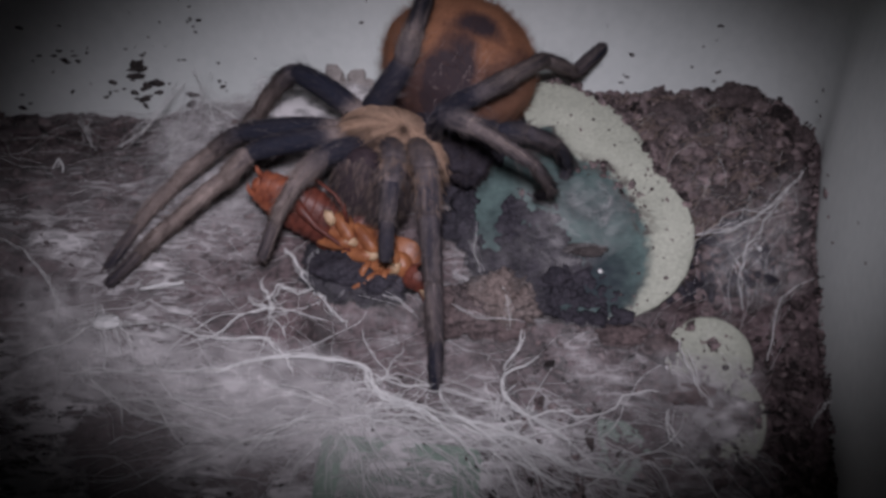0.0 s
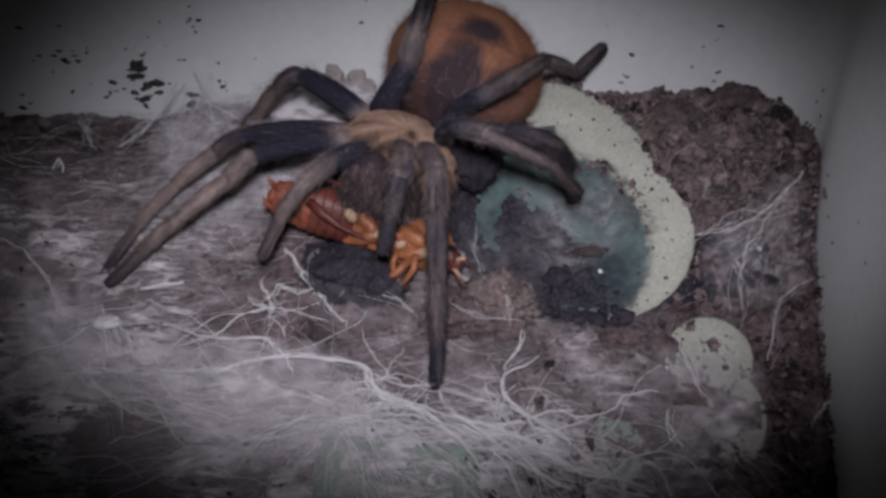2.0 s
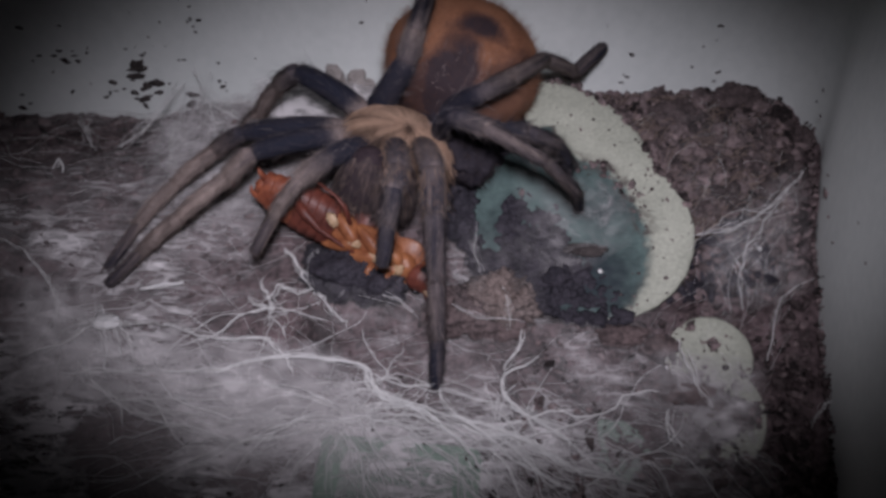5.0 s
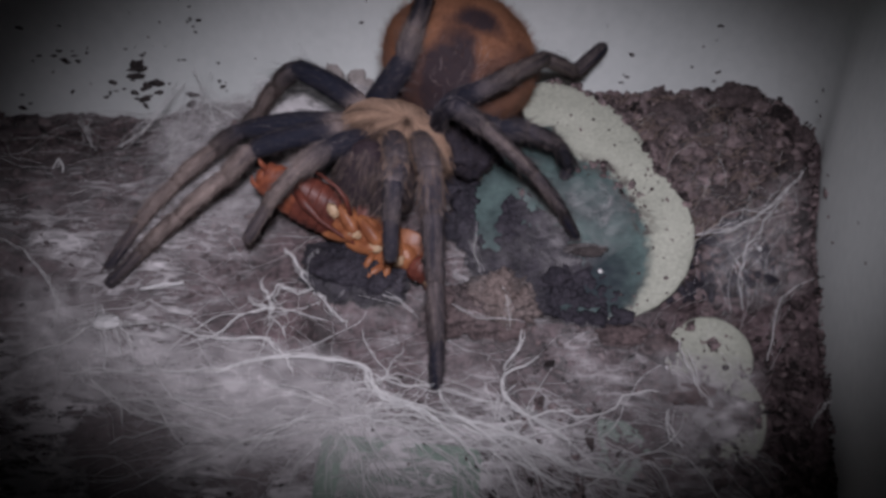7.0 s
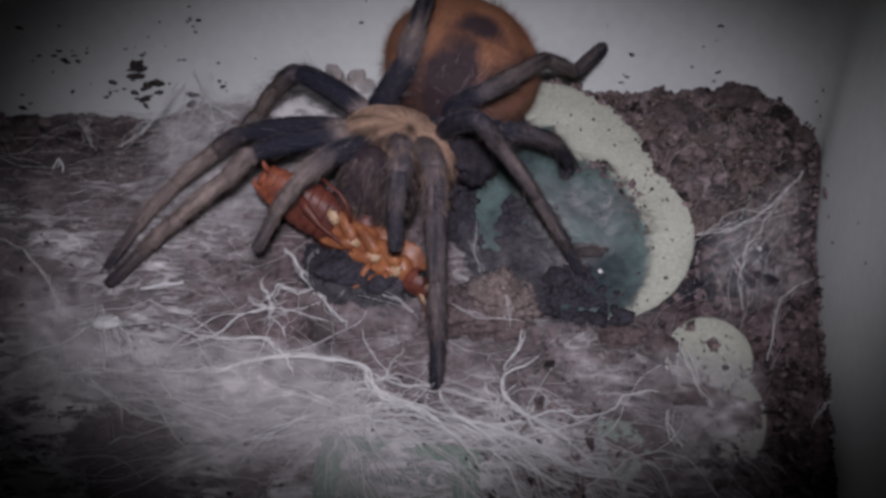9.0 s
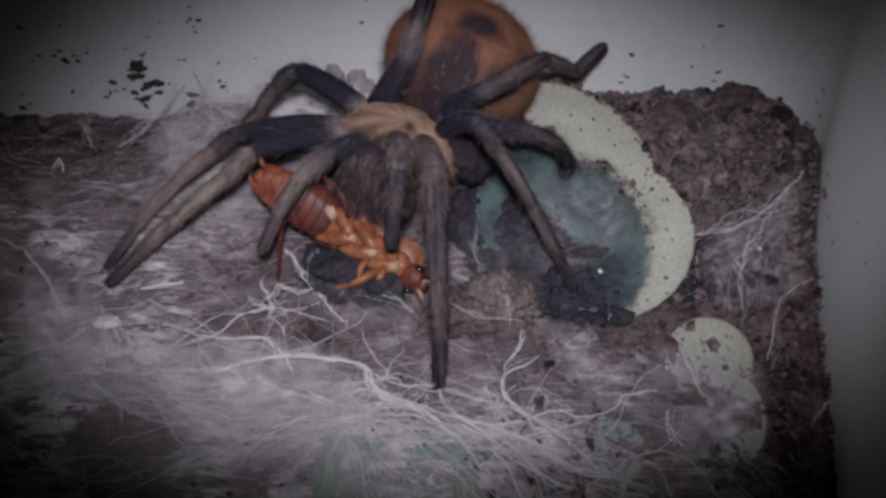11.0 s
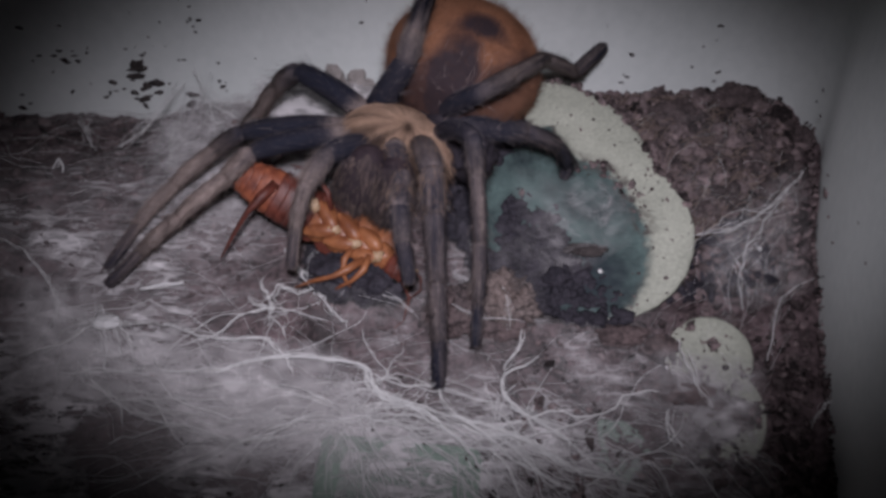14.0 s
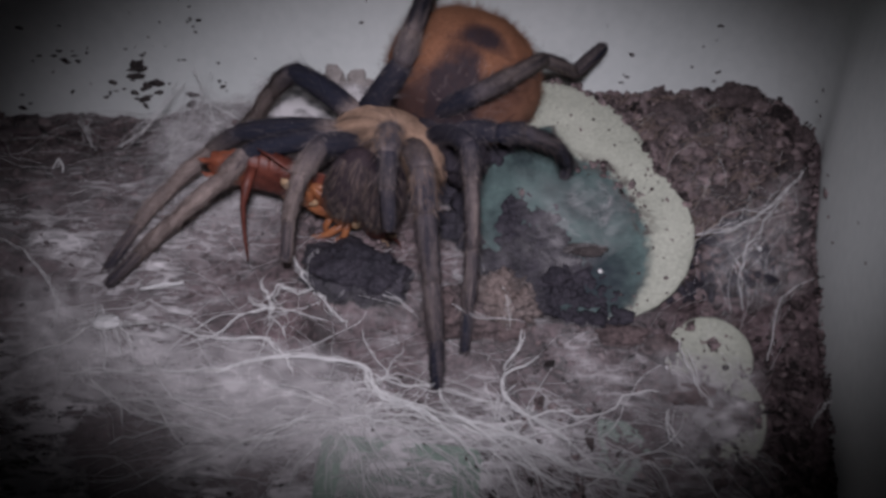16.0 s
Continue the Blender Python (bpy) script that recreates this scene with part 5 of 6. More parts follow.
silk_thread(((0.007, -0.0278, -0.0103), (0.0131, -0.0338, -0.0131), (0.0199, -0.0383, -0.0152), (0.0268, -0.0395, -0.0158), (0.0328, -0.0412, -0.0167)), 0.08, ROPE, 7, 122, 0.38)
silk_thread(((-0.0317, -0.007, -0.0008), (-0.0308, -0.0095, -0.0020), (-0.0293, -0.0114, -0.0029), (-0.0293, -0.0137, -0.0039), (-0.0294, -0.016, -0.0050)), 0.10, "jagged bright silk strand on the soil", 4, 140, 0.35, 1.1)
silk_thread(((-0.029, -0.0141, -0.0041), (-0.0271, -0.0159, -0.0049), (-0.0262, -0.0172, -0.0055)), 0.10, "jagged bright silk strand on the soil", 4, 141, 0.35, 1.1)
silk_thread(((-0.0305, -0.0109, -0.0027), (-0.0285, -0.01, -0.0022), (-0.0278, -0.009, -0.0018), (-0.025, -0.0098, -0.0021), (-0.0223, -0.0092, -0.0018)), 0.10, "jagged bright silk strand on the soil", 4, 142, 0.35, 1.1)
silk_thread(((-0.0232, -0.0075, -0.0010), (-0.0219, -0.0095, -0.0020), (-0.0195, -0.0126, -0.0033), (-0.0177, -0.0138, -0.0041), (-0.016, -0.0154, -0.0048)), 0.10, "jagged bright silk strand on the soil", 4, 143, 0.35, 1.1)
silk_thread(((-0.0224, -0.0091, -0.0017), (-0.0208, -0.0078, -0.0012)), 0.10, "jagged bright silk strand on the soil", 4, 144, 0.35, 1.1)
silk_thread(((-0.0279, -0.0021, 0.0015), (-0.0251, -0.0056, 0.0000), (-0.0227, -0.0083, -0.0013)), 0.10, "jagged bright silk strand on the soil", 4, 145, 0.35, 1.1)
silk_thread(((-0.0334, -0.011, -0.0026), (-0.0304, -0.0122, -0.0032), (-0.0289, -0.013, -0.0035)), 0.10, "jagged bright silk strand on the soil", 4, 146, 0.35, 1.1)
silk_thread(((-0.0519, -0.0092, -0.0015), (-0.0488, -0.0088, -0.0014), (-0.0447, -0.0083, -0.0011)), 0.3, "short bright silk strand by the foot", 3, 150, 0.3)
silk_thread(((-0.0557, -0.0158, -0.0046), (-0.0542, -0.0179, -0.0056), (-0.0534, -0.0208, -0.0071)), 0.14, "hanging silk strand under a tuft", 4, 151, 0.5)
silk_thread(((-0.0574, -0.0159, -0.0046), (-0.0565, -0.0188, -0.0061), (-0.0552, -0.0227, -0.0079)), 0.12, "hanging silk strand under a tuft", 4, 152, 0.5)
silk_thread(((-0.0551, -0.0155, -0.0046), (-0.0525, -0.017, -0.0051), (-0.0518, -0.019, -0.0062)), 0.1, "hanging silk strand under a tuft", 3, 153, 0.5)
silk_thread(((0.0435, -0.0021, 0.0040), (0.0509, -0.0010, 0.0056), (0.0593, 0.0047, 0.0067), (0.0675, 0.0151, 0.0076)), 0.08, "silk thread slung from dish to wall", 9, 16, 1.8)
silk_thread(((0.0508, -0.0121, -0.0038), (0.0513, -0.0071, 0.0015), (0.0548, -0.0019, 0.0050), (0.0679, 0.0151, 0.0076)), 0.07, "silk thread slung up to the wall", 8, 17, 1.8)
silk_thread(((0.0535, -0.0210, -0.0080), (0.0548, -0.0169, -0.0041), (0.0581, -0.0117, -0.0016), (0.0641, -0.0073, -0.0005)), 0.06, "curved silk thread against the wall", 5, 18)
silk_thread(((0.0592, -0.0316, -0.0130), (0.0609, -0.0288, -0.0108), (0.0638, -0.0262, -0.0095)), 0.08, "curved silk thread against the wall", 4, 19)
silk_thread(((0.0392, -0.0181, -0.0056), (0.0405, -0.0242, -0.0076), (0.0436, -0.0283, -0.0115)), 0.12, "silk thread across the plastic disc", 2, 20)
silk_thread(((0.0370, -0.0285, -0.0116), (0.0362, -0.0311, -0.0123), (0.0377, -0.0338, -0.0146)), 0.18, "crinkled white silk thread", 4, 21)
silk_thread(((-0.0741, 0.0175, 0.0062), (-0.0731, 0.0186, 0.0075), (-0.0721, 0.0168, 0.0060)), 0.15, "small white silk knot on soil", 2, 25, 0.3)
FINE = "fine silk thread over dark soil"
silk_thread(((0.0092, -0.0112, 0.0009), (0.0109, -0.0154, -0.0005), (0.0112, -0.0202, -0.0026)), 0.04, FINE, 5, 172, 0.7)
silk_thread(((0.0066, 0.002, 0.0048), (0.0055, -0.0048, 0.0035), (0.0063, -0.0105, 0.0016)), 0.04, FINE, 5, 173, 0.7)
silk_thread(((0.0015, -0.0155, -0.0005), (0.0061, -0.0173, -0.0014), (0.0136, -0.0182, -0.0019)), 0.04, FINE, 5, 176, 0.7)
silk_thread(((-0.0138, -0.0117, -0.0011), (-0.008, -0.0125, -0.0016), (-0.0042, -0.0154, -0.0029)), 0.04, FINE, 5, 177, 0.7)
silk_thread(((-0.0093, -0.0036, 0.0026), (-0.014, -0.0077, 0.0007), (-0.0176, -0.0125, -0.0016)), 0.04, FINE, 5, 178, 0.7)
silk_thread(((-0.0221, -0.0036, 0.0027), (-0.0232, -0.0078, 0.0008), (-0.0213, -0.0135, -0.0021)), 0.04, FINE, 5, 179, 0.7)
for i, (a, b) in enumerate((((-0.0730, 0.0342, 0.0078), (-0.0679, 0.0226, 0.0071)), ((-0.0601, 0.0287, 0.0075), (-0.0539, 0.0441, 0.0113)), ((-0.0440, 0.0266, 0.0074), (-0.0515, 0.0441, 0.0152)), ((-0.0407, 0.0342, 0.0078), (-0.0520, 0.0441, 0.0080)), ((-0.0520, 0.0175, 0.0062), (-0.0552, 0.0440, 0.0068)), ((-0.0635, 0.0246, 0.0072), (-0.0560, 0.0441, 0.0054)), ((-0.0370, 0.0399, 0.0082), (-0.0497, 0.0440, 0.0074)))):
    mid = (Vector(a) + Vector(b)) / 2 + Vector((0, -0.001, 0.001))
    silk_thread((a, mid, b), 0.07, "silk threads fanned up the back wall", 13, 40 + i, 1.6)


def flow_strands(name, count, region, length, base, r, lift, label, seed, mat=SILK):
    """Many fine fibres that follow a slowly turning direction over the soil."""
    rnd = random.Random(seed)
    vs, fs = [], []
    for _ in range(count):
        x, y = rnd.uniform(region[0], region[1]), rnd.uniform(region[2], region[3])
        a0 = radians(base + rnd.gauss(0, 11))
        n = 14
        step = length * rnd.uniform(0.35, 1.3) / n
        h = lift * rnd.uniform(0.1, 1) ** 1.5
        off = rnd.uniform(0, 0.4)
        rr = r * MM * rnd.uniform(0.4, 1.3)
        ring = []
        for i in range(n):
            a = a0 + 0.35 * noise.noise(Vector((x * 26 + off, y * 26, seed))) + 1.3 * noise.noise(Vector((x * 130, y * 130, off * 9)))
            x, y = x + math.cos(a) * step, y + math.sin(a) * step
            edge = 0.062 + 0.18 * y
            if x > edge or y > 0.043 or y < -0.075 or x < -0.11:
                break
            z = ground_z(x, y, False) + (0.5 + h * math.sin(math.pi * (i + 1) / n) + 0.5 * noise.noise(Vector((x * 120, y * 120, off)))) * MM
            p = Vector((x, y, z))
            q = Vector((-math.sin(a), math.cos(a), 0))
            k = len(vs)
            vs += [p + q * rr, p - q * rr * 0.6 + Vector((0, 0, rr)), p - q * rr * 0.6 - Vector((0, 0, rr))]
            ring.append(k)
        for k0, k1 in zip(ring, ring[1:]):
            for j in range(3):
                fs.append((k0 + j, k0 + (j + 1) % 3, k1 + (j + 1) % 3, k1 + j))
    me = bpy.data.meshes.new(name)
    me.from_pydata(vs, [], fs)
    me.materials.append(mat)
    return tagged(new(name, me), label, "spider web" if mat is SILK else "roots", kind="stuff")


flow_strands("web_fibres", 80, (-0.11, 0.01, -0.06, -0.020), 0.045, -6, 0.03, 3, "fine white silk fibres in a loose mat", 3)
flow_strands("web_fibres", 34, (-0.10, -0.005, -0.060, -0.026), 0.034, -3, 0.085, 2.5, "coarse white silk fibres over the mat", 13)
flow_strands("web_fibres", 30, (-0.012, 0.03, -0.052, -0.030), 0.045, -40, 0.12, 3.5, "coarse white silk fibres over the mat", 14)
flow_strands("web_fibres", 80, (-0.03, 0.045, -0.052, -0.026), 0.035, -38, 0.035, 3, "fine white silk fibres in a loose mat", 4)
flow_strands("web_fibres", 150, (-0.11, -0.01, -0.01, 0.04), 0.03, 12, 0.025, 2, "thin silk fibres over the back soil", 5)
ROOT = grained("tan_rootlet", (0.17, 0.125, 0.10), (0.46, 0.36, 0.30), 0.003, 0.9, 0.2)
flow_strands("rootlets", 1000, (0.03, 0.072, 0.002, 0.042), 0.006, 20, 0.065, 2.4, "short tan rootlets in the loose soil", 7, ROOT)
flow_strands("web_fibres", 40, (-0.002, 0.022, -0.008, 0.012), 0.014, 20, 0.022, 4, "thin silk fibres over dark clods", 9)
flow_strands("web_fibres", 130, (0.03, 0.07, -0.03, 0.04), 0.02, 60, 0.025, 3, "thin silk fibres over the loose bank", 6)


def silk_fan(name, hub, count, length, base, spread, r, label, seed):
    """Fibres that leave one knot and spread out over the soil."""
    rnd = random.Random(seed)
    bm = bmesh.new()
    for _ in range(count):
        a = radians(base + rnd.gauss(0, spread))
        x, y = hub[0] + rnd.gauss(0, 0.0025), hub[1] + rnd.gauss(0, 0.0025)
        n = 18
        step = length * rnd.uniform(0.3, 1.2) / n
        h, bend, off = rnd.uniform(0.5, 3.0), rnd.gauss(0, 0.06), rnd.uniform(0, 99)
        pts = []
        for i in range(n):
            z = ground_z(x, y, False) + (0.9 + h * math.sin(math.pi * i / (n - 1)) ** 0.8) * MM
            pts.append((x, y, z))
            a += bend * 0.5
            way = a + 0.9 * noise.noise(Vector((x * 110, y * 110, off))) + 0.7 * noise.noise(Vector((x * 500, y * 500, off)))
            x, y = x + math.cos(way) * step, y + math.sin(way) * step
            if x > 0.060 + 0.18 * y or y < -0.074 or x < -0.109:
                break
        if len(pts) > 3:
            w = r * MM * (0.4 + 2.2 * rnd.random() ** 3)
            tube(bm, pts, [w * (1.0 - 0.6 * i / len(pts)) for i in range(len(pts))], 4, 0, False)
    return tagged(part(name, bm, SILK), label, "spider web", kind="stuff")


FAN = "white silk fibres fanning out from a knot"
silk_fan("web_fan", (-0.0159, -0.0306, -0.0146), 34, 0.022, -10, 110, 0.10, FAN, 50)
silk_fan("web_fan", (-0.0159, -0.0306, -0.0146), 42, 0.036, -25, 22, 0.12, FAN, 51)
silk_fan("web_fan", (-0.0159, -0.0306, -0.0146), 24, 0.058, 176, 17, 0.09, FAN, 70)
silk_fan("web_fan", (-0.0159, -0.0306, -0.0146), 16, 0.034, 200, 28, 0.09, FAN, 71)
silk_fan("web_fan", (-0.0135, -0.0218, -0.0104), 10, 0.045, -38, 12, 0.08, FAN, 52)
silk_fan("web_fan", (-0.0249, -0.0205, -0.0097), 3, 0.05, 184, 9, 0.08, FAN, 53)
silk_fan("web_fan", (-0.0286, -0.0120, -0.0058), 15, 0.012, -60, 60, 0.05, FAN, 54)
silk_fan("web_fan", (-0.0580, -0.0134, -0.0064), 9, 0.02, -80, 50, 0.06, FAN, 55)
silk_fan("web_fan", (-0.0681, -0.0115, -0.0055), 24, 0.04, -40, 25, 0.05, FAN, 56)
silk_fan("web_fan", (-0.0666, -0.0158, -0.0076), 4, 0.06, -13, 8, 0.10, FAN, 57)
silk_fan("web_fan", (0.0015, -0.0323, -0.0154), 15, 0.04, -35, 16, 0.08, FAN, 58)
silk_fan("web_fan", (0.0099, -0.0250, -0.0119), 21, 0.03, -60, 22, 0.06, FAN, 59)
silk_fan("web_fan", (-0.0457, -0.0209, -0.0100), 4, 0.05, -5, 14, 0.10, FAN, 60)
silk_fan("web_fan", (0.0202, -0.0357, -0.0170), 21, 0.025, -20, 40, 0.06, FAN, 61)
silk_fan("web_fan", (0.0558, 0.0026, 0.0008), 13, 0.016, 100, 70, 0.022, FAN, 62)
silk_fan("web_fan", (-0.0521, 0.0326, 0.0067), 15, 0.02, -100, 60, 0.04, FAN, 63)
silk_fan("web_fan", (-0.0537, -0.0285, -0.0136), 8, 0.05, 2, 9, 0.11, FAN, 64)
silk_fan("web_fan", (-0.0610, -0.0241, -0.0115), 6, 0.05, -3, 8, 0.09, FAN, 65)
silk_fan("web_fan", (-0.0401, -0.0336, -0.0160), 15, 0.04, 4, 12, 0.08, FAN, 66)
silk_fan("web_fan", (0.0042, -0.0336, -0.0160), 40, 0.035, -25, 22, 0.12, FAN, 67)
silk_fan("web_fan", (-0.0584, -0.0137, -0.0065), 7, 0.012, -85, 25, 0.10, FAN, 68)
bm = bmesh.new()
ellipsoid(bm, (0, 0, 0), vec((2.5, 1.7, 0.9)), 30, 20, 0.45)
# added dark lump in place of the dark hole at the knot
clod((-0.0156, -0.0314, -0.0147), (1.6, 1.2, 1.0), 33.0, WET_SHADED_SOIL, "small dark lump for the hole in the web knot")
tuft = part("silk_tuft", bm, SILK)
tuft.matrix_world = Matrix.Translation((-0.0568, -0.0150, -0.0045))
tagged(tuft, "small dense tuft of white silk", "spider web")
sheet = part("web_sheet", grid(-0.111, 0.060, 230, -0.075, 0.044, 150, lambda x, y: ground_z(x, y, False) + 0.0018 + 0.0009 * noise.noise(Vector((x * 90, y * 90, 2)))), VEIL)
tagged(sheet, "thin grey white silk sheet over the soil", "spider web", kind="stuff")



def slung_sheet(a, b, c, d, sag, label, mat=VEIL4, share=1.0):
    """A silk sheet slung between four corners, sagging in the middle."""
    a, b, c, d = (Vector(p) for p in (a, b, c, d))
    bm = bmesh.new()
    cover = bm.verts.layers.float_color.new("cover")
    rows = [[bm.verts.new(a.lerp(b, u).lerp(d.lerp(c, u), v) + Vector((0, 0, -sag * math.sin(math.pi * u) * math.sin(math.pi * v) + 0.0006 * noise.noise(Vector((u * 5, v * 5, sag * 900))))))
             for u in np.linspace(0, 1, 30)] for v in np.linspace(0, 1, 24)]
    for i, r in enumerate(rows):
        for j, v in enumerate(r):
            k = share * min(4 * min(i / 23, 1 - i / 23) + 0.25, 1) * min(4 * min(j / 29, 1 - j / 29), 1) * (0.8 + 0.8 * noise.noise(Vector((i * 0.35, j * 0.35, sag * 500))))
            v[cover] = (k, k, k, 1)
    for r, q in zip(rows, rows[1:]):
        for i in range(29):
            bm.faces.new((r[i], r[i + 1], q[i + 1], q[i]))
    tagged(part("hanging_web", bm, mat), label, "spider web", kind="stuff")


slung_sheet((0.0428, -0.0051, 0.0049), (0.0684, 0.0157, 0.0119), (0.0646, -0.0101, -0.0023), (0.0443, -0.0152, -0.0043), 0.0015, "sagging silk sheet between dish and wall", VEIL5, 0.28)
slung_sheet((-0.0545, 0.0441, 0.0113), (-0.0457, 0.0440, 0.0100), (-0.0347, 0.0246, 0.0072), (-0.0600, 0.0197, 0.0069), 0.002, "silk sheet slung from the back wall to the soil")
slung_sheet((-0.0501, 0.0250, 0.0083), (-0.0259, 0.0358, 0.0089), (-0.0183, 0.0123, 0.0057), (-0.0487, 0.0006, 0.0021), 0.0, "thin silk sheet over the back soil", VEIL5, 0.9)
slung_sheet((0.0110, 0.0053, 0.0145), (0.0351, 0.0047, 0.0102), (0.0332, -0.0055, -0.0009), (0.0138, -0.0077, -0.0005), 0.001, "thin silk sheet over the dish", VEIL3, 0.7)
slung_sheet((-0.0357, -0.0218, -0.0074), (-0.0087, -0.0240, -0.0084), (-0.0048, -0.0364, -0.0143), (-0.0371, -0.0388, -0.0155), 0.0, "dense pale silk sheet round a knot", VEIL5, 0.55)
slung_sheet((-0.0412, -0.0164, -0.0052), (-0.0154, -0.0188, -0.0063), (-0.0148, -0.0312, -0.0121), (-0.0409, -0.0312, -0.0121), 0.0, "dense pale silk sheet over the soil", VEIL5, 1.2)
slung_sheet((-0.0400, 0.0411, 0.0140), (-0.0110, 0.0410, 0.0127), (-0.0102, 0.0227, 0.0101), (-0.0383, 0.0217, 0.0101), 0.0, "pale silk sheet between soil and back wall", VEIL5, 1.9)
slung_sheet((-0.0691, -0.0143, -0.0039), (-0.0362, -0.0181, -0.0056), (-0.0326, -0.0322, -0.0124), (-0.0661, -0.0271, -0.0099), 0.0, "dense pale silk sheet over the soil", VEIL4, 1.3)
slung_sheet((0.0334, -0.0179, -0.0045), (0.0476, -0.0233, -0.0072), (0.0479, -0.0331, -0.0127), (0.0302, -0.0313, -0.0120), 0.0, "thin silk sheet over the plastic disc", VEIL4, 0.35)
slung_sheet((0.0345, -0.0190, -0.0070), (0.0540, -0.0205, -0.0078), (0.0520, -0.0345, -0.0140), (0.0330, -0.0345, -0.0140), 0.0, "grey silk film over the foot of the plastic disc", VEIL5, 0.75)
slung_sheet((-0.0470, -0.0200, -0.0076), (-0.0100, -0.0210, -0.0080), (-0.0090, -0.0400, -0.0165), (-0.0520, -0.0370, -0.0150), 0.0, "soft pale silk film over the soil", VEIL4, 0.55)
slung_sheet((-0.0612, 0.0385, 0.0056), (-0.0379, 0.0472, 0.0099), (-0.0336, 0.0172, 0.0076), (-0.0551, 0.0027, 0.0032), 0.0, "pale silk film over the back soil", VEIL5, 1.0)
slung_sheet((-0.0766, -0.0061, -0.0004), (-0.0571, -0.0080, -0.0014), (-0.0531, -0.0285, -0.0110), (-0.0714, -0.0267, -0.0103), 0.0, "pale silk film by the side of the tub", VEIL5, 0.8)
slung_sheet((-0.0572, 0.0122, 0.0057), (-0.0239, 0.0160, 0.0071), (-0.0225, 0.0002, 0.0025), (-0.0562, -0.0019, 0.0015), 0.0, "pale silk film under the feet", VEIL4, 0.25)
slung_sheet((0.0006, 0.0005, 0.007), (0.018, 0.0039, 0.0024), (0.018, -0.0214, -0.0028), (0.0015, -0.0214, -0.0028), 0.0, "thin silk sheet over dark clods", VEIL3, 0.3)
slung_sheet((0.0138, -0.0181, -0.0056), (0.0517, -0.018, -0.0069), (0.051, -0.0404, -0.0162), (0.0153, -0.0405, -0.0161), 0.0, "thin silk sheet over the lower soil", VEIL3, 0.4)
slung_sheet((-0.026, -0.0029, 0.0034), (-0.0062, -0.0071, 0.0015), (-0.0041, -0.0196, -0.0043), (-0.0246, -0.0196, -0.0043), 0.0, "thin silk sheet round the prey", VEIL3, 0.4)
slung_sheet((0.036, 0.0349, 0.0119), (0.0671, 0.0285, 0.0126), (0.0637, -0.0033, 0.0024), (0.0427, 0.0035, 0.0002), 0.0, "thin silk sheet over the bank", VEIL3, 0.22)


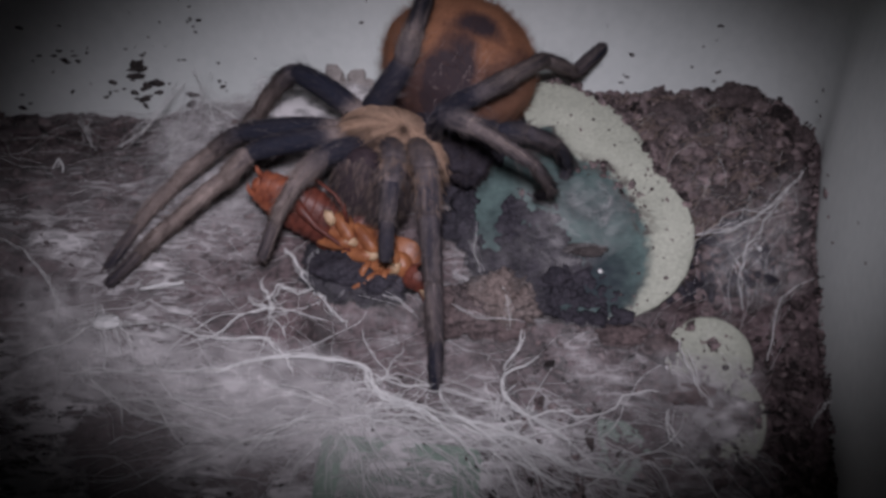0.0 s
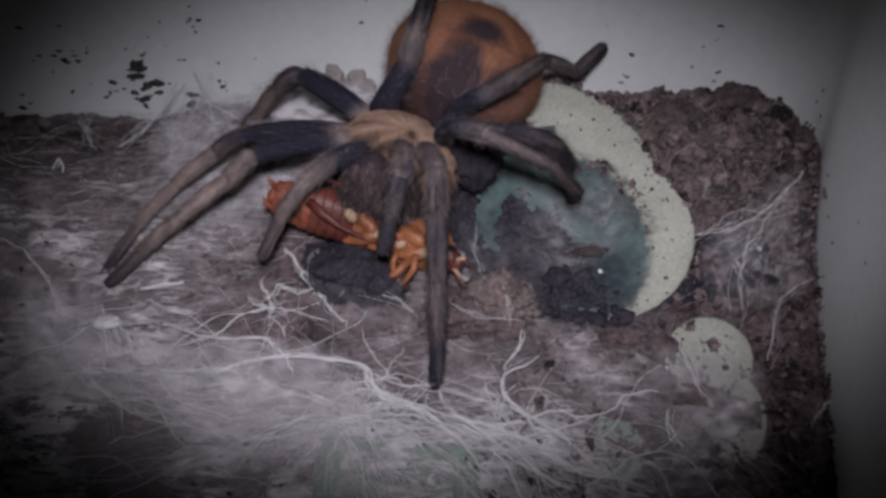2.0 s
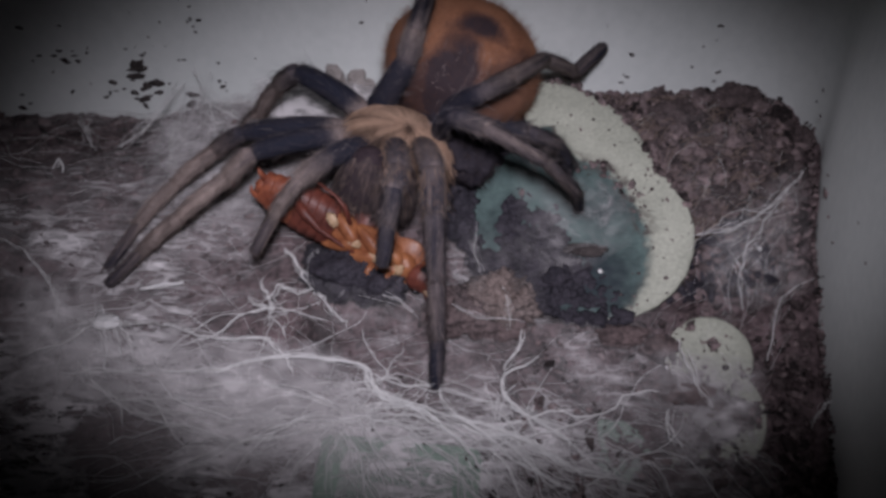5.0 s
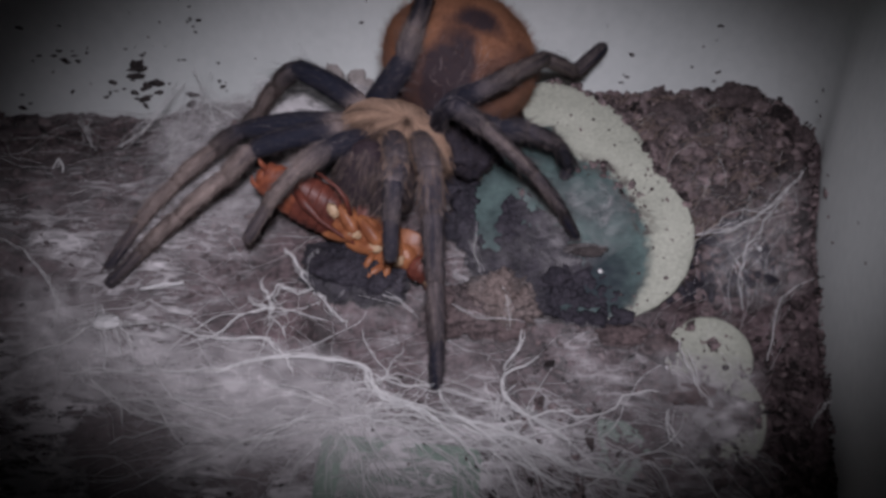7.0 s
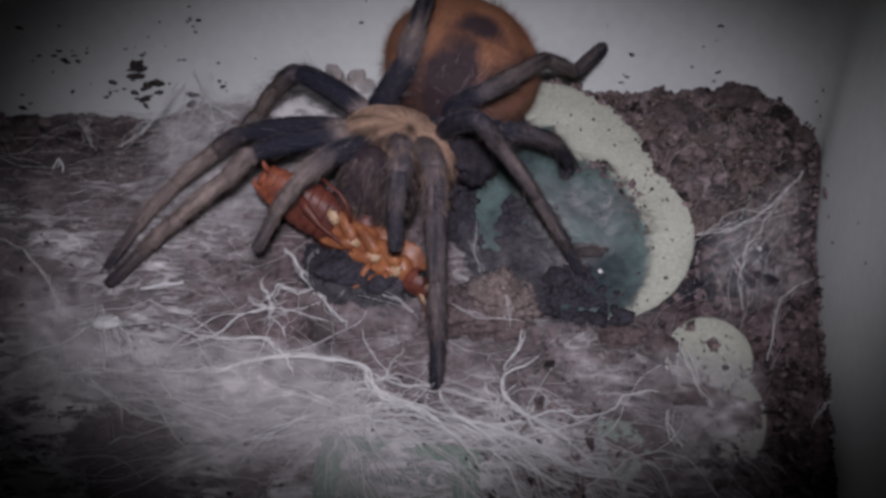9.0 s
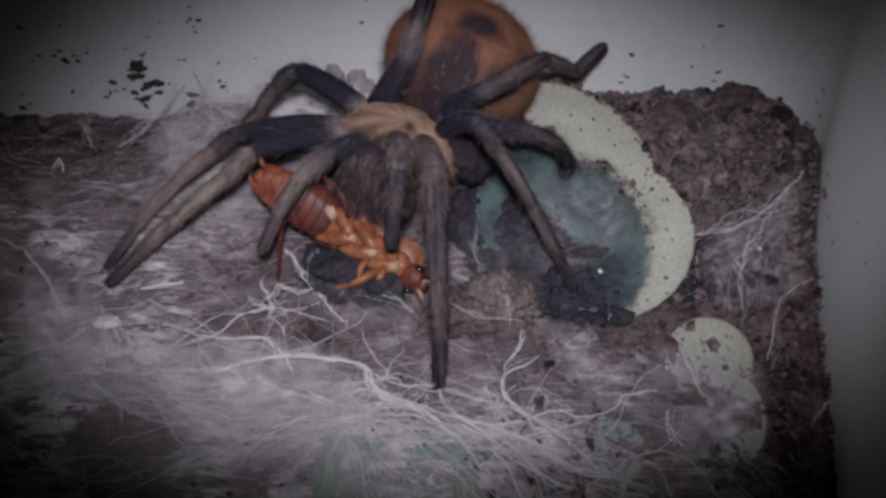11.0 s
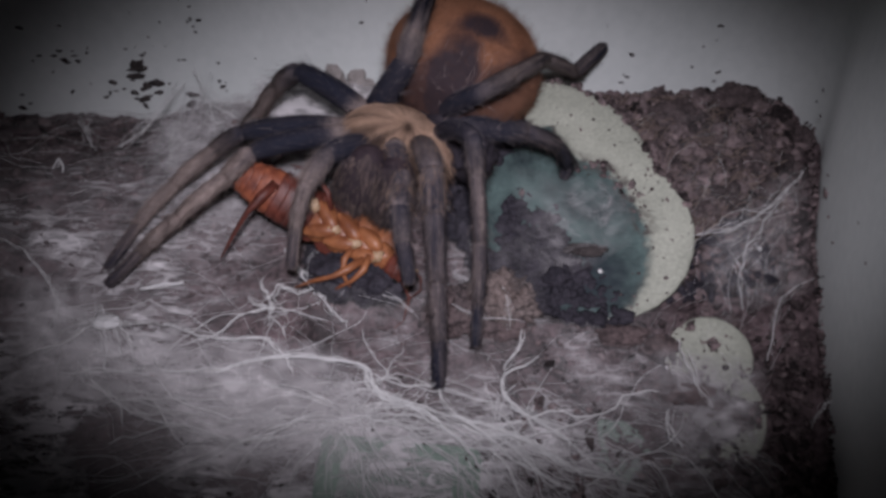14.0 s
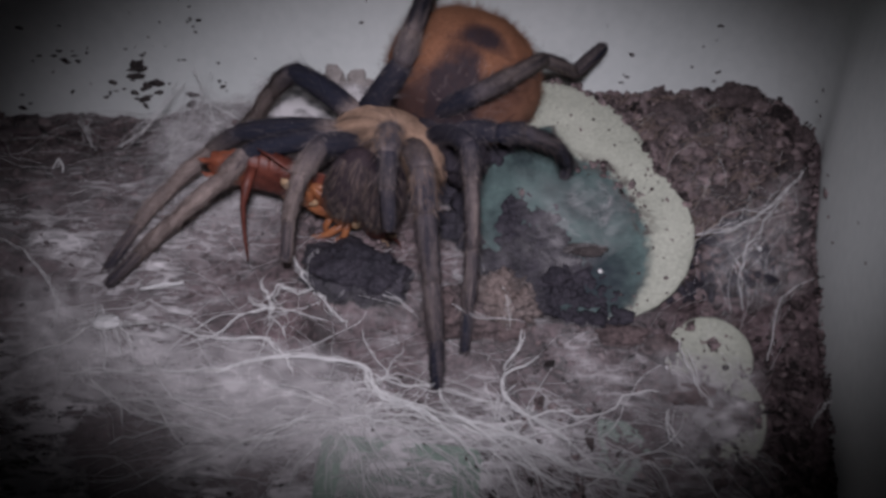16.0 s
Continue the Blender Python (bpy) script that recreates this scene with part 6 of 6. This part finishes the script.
def motions():
    for made, joints, tips, bends in MOVING:
        rows = [[] for _ in made]
        for t in TIMES:
            j = chain(joints, tips, bends, t)
            ref = (j[1] - j[0]).cross(j[-1] - j[1]).normalized()
            ms = [aim_matrix(j[i], j[i + 1], ref) for i in range(len(made))]
            rows[0].append((t, ms[0]))
            for i in range(1, len(made)):
                rows[i].append((t, ms[0].inverted() @ ms[i]))
        for ob, r in zip(made, rows):
            walk(ob, r)
    walk(carapace, [(t, Matrix.Translation(CARA + fore(t))) for t in TIMES])
    walk(abdomen, [(t, Matrix.Translation(ABD + vec((*at_time(HIND, t), 0)))) for t in TIMES])
    walk(waist, [(t, Matrix.Translation(fore(t))) for t in TIMES])
    # the prey: the paths of its tail and of its head
    tail_path = ((0, (-32.6, 11.1, 5.0)), (0.5, (-32.2, 10.9, 5.0)), (1.5, (-31.5, 9.8, 5.0)), (2, (-31.1, 9.4, 5.0)), (2.5, (-31.1, 9.4, 5.0)),
            (3, (-31.1, 9.4, 5.0)), (3.5, (-31.2, 9.4, 5.0)), (4.2, (-31.2, 9.9, 5.0)), (6.5, (-31.2, 11.7, 5.0)), (7, (-31.0, 12.1, 5.0)),
            (8, (-31.2, 11.7, 5.0)), (9.2, (-31.2, 11.9, 5.0)), (11.3, (-32.3, 12.4, 5.0)), (12, (-33.8, 12.7, 5.0)), (12.5, (-34.2, 13.1, 5.0)),
            (13.5, (-34.2, 11.7, 5.0)), (14, (-33.8, 11.9, 5.0)), (14.5, (-33.8, 11.2, 5.0)), (15, (-36.5, 12.1, 5.0)), (15.5, (-36.8, 14.1, 6.5)),
            (16, (-37.6, 17.2, 6.5)))
    head_path = ((0, (-1.6, -5.7, 7.0)), (0.5, (-1.4, -5.3, 7.0)), (1.5, (3.0, -2.8, 7.0)), (2, (4.9, -2.1, 7.0)), (2.5, (4.7, -2.4, 7.0)),
            (3, (4.1, -3.8, 7.0)), (3.5, (0.4, -4.6, 7.0)), (4.2, (-1.4, -4.9, 7.0)), (6.5, (-2.1, -6.2, 7.0)), (7, (-1.7, -3.8, 7.0)),
            (8, (-2.1, -5.7, 7.0)), (9.2, (-1.9, -6.5, 7.0)), (11.3, (-2.3, -5.7, 7.0)), (12, (-3.1, -4.0, 7.0)), (12.5, (-4.5, -4.2, 7.0)),
            (13.5, (-6.6, -3.2, 7.0)), (14, (-6.6, -3.2, 7.0)), (14.5, (-6.0, -4.0, 7.0)), (15, (-9.6, -2.0, 7.0)), (15.5, (-10.6, 2.0, 1.0)),
            (16, (-10.8, 4.4, 1.0)))
    # it is rolled over by the jaws near the end
    ROLL = ((0, 0), (6.5, 8), (9.2, 0), (12.5, -12), (14.5, -15), (15, -20), (15.5, 40), (16, 46))
    ends = [(a[0], *a[1], *b[1]) for a, b in zip(tail_path, head_path)]
    rows = []
    for t in TIMES:
        v = at_time(ends, t)
        a, b = vec(v[:3]), vec(v[3:])
        m = aim_matrix(a, b, Vector((0, 1, 0.2)))
        m.translation = (a + b) / 2
        rows.append((t, LEAN @ m @ pose(0, 0, 0, at_time(ROLL, t)[0], 0, 0)))
    walk(roach, rows)
    # its hind leg lies along the belly, then hangs down
    swing = ((0, 84), (9.2, 84), (10.3, 60), (11.5, 8), (12, 0), (14.5, 0), (15, -8), (15.5, 38), (16, 42))
    slide = ((0, 0, 0), (14.5, 0, 0), (15, 0.5, -0.5), (15.5, 1.2, 0), (16, 1.0, 0))
    walk(hind_leg, [(t, Matrix.Translation(vec(HIND_HIP) + vec((*at_time(slide, t), 0))) @ pose(0, 0, 0, -max(at_time(ROLL, t)[0], 0) if t > 14 else 0, 0, a)) for t, a in swing])
    # its tail end bends down as it is rolled
    bend = ((0, 0), (14.5, 0), (15, 3), (15.5, 23), (16, 24))
    hinge = vec((-3.0, 0.3, 0))
    for ob, far in TAIL:
        walk(ob, [(t, Matrix.Translation(hinge) @ pose(0, 0, 0, 0, 0, a * far) @ Matrix.Translation(-hinge)) for t, a in bend])


motions()
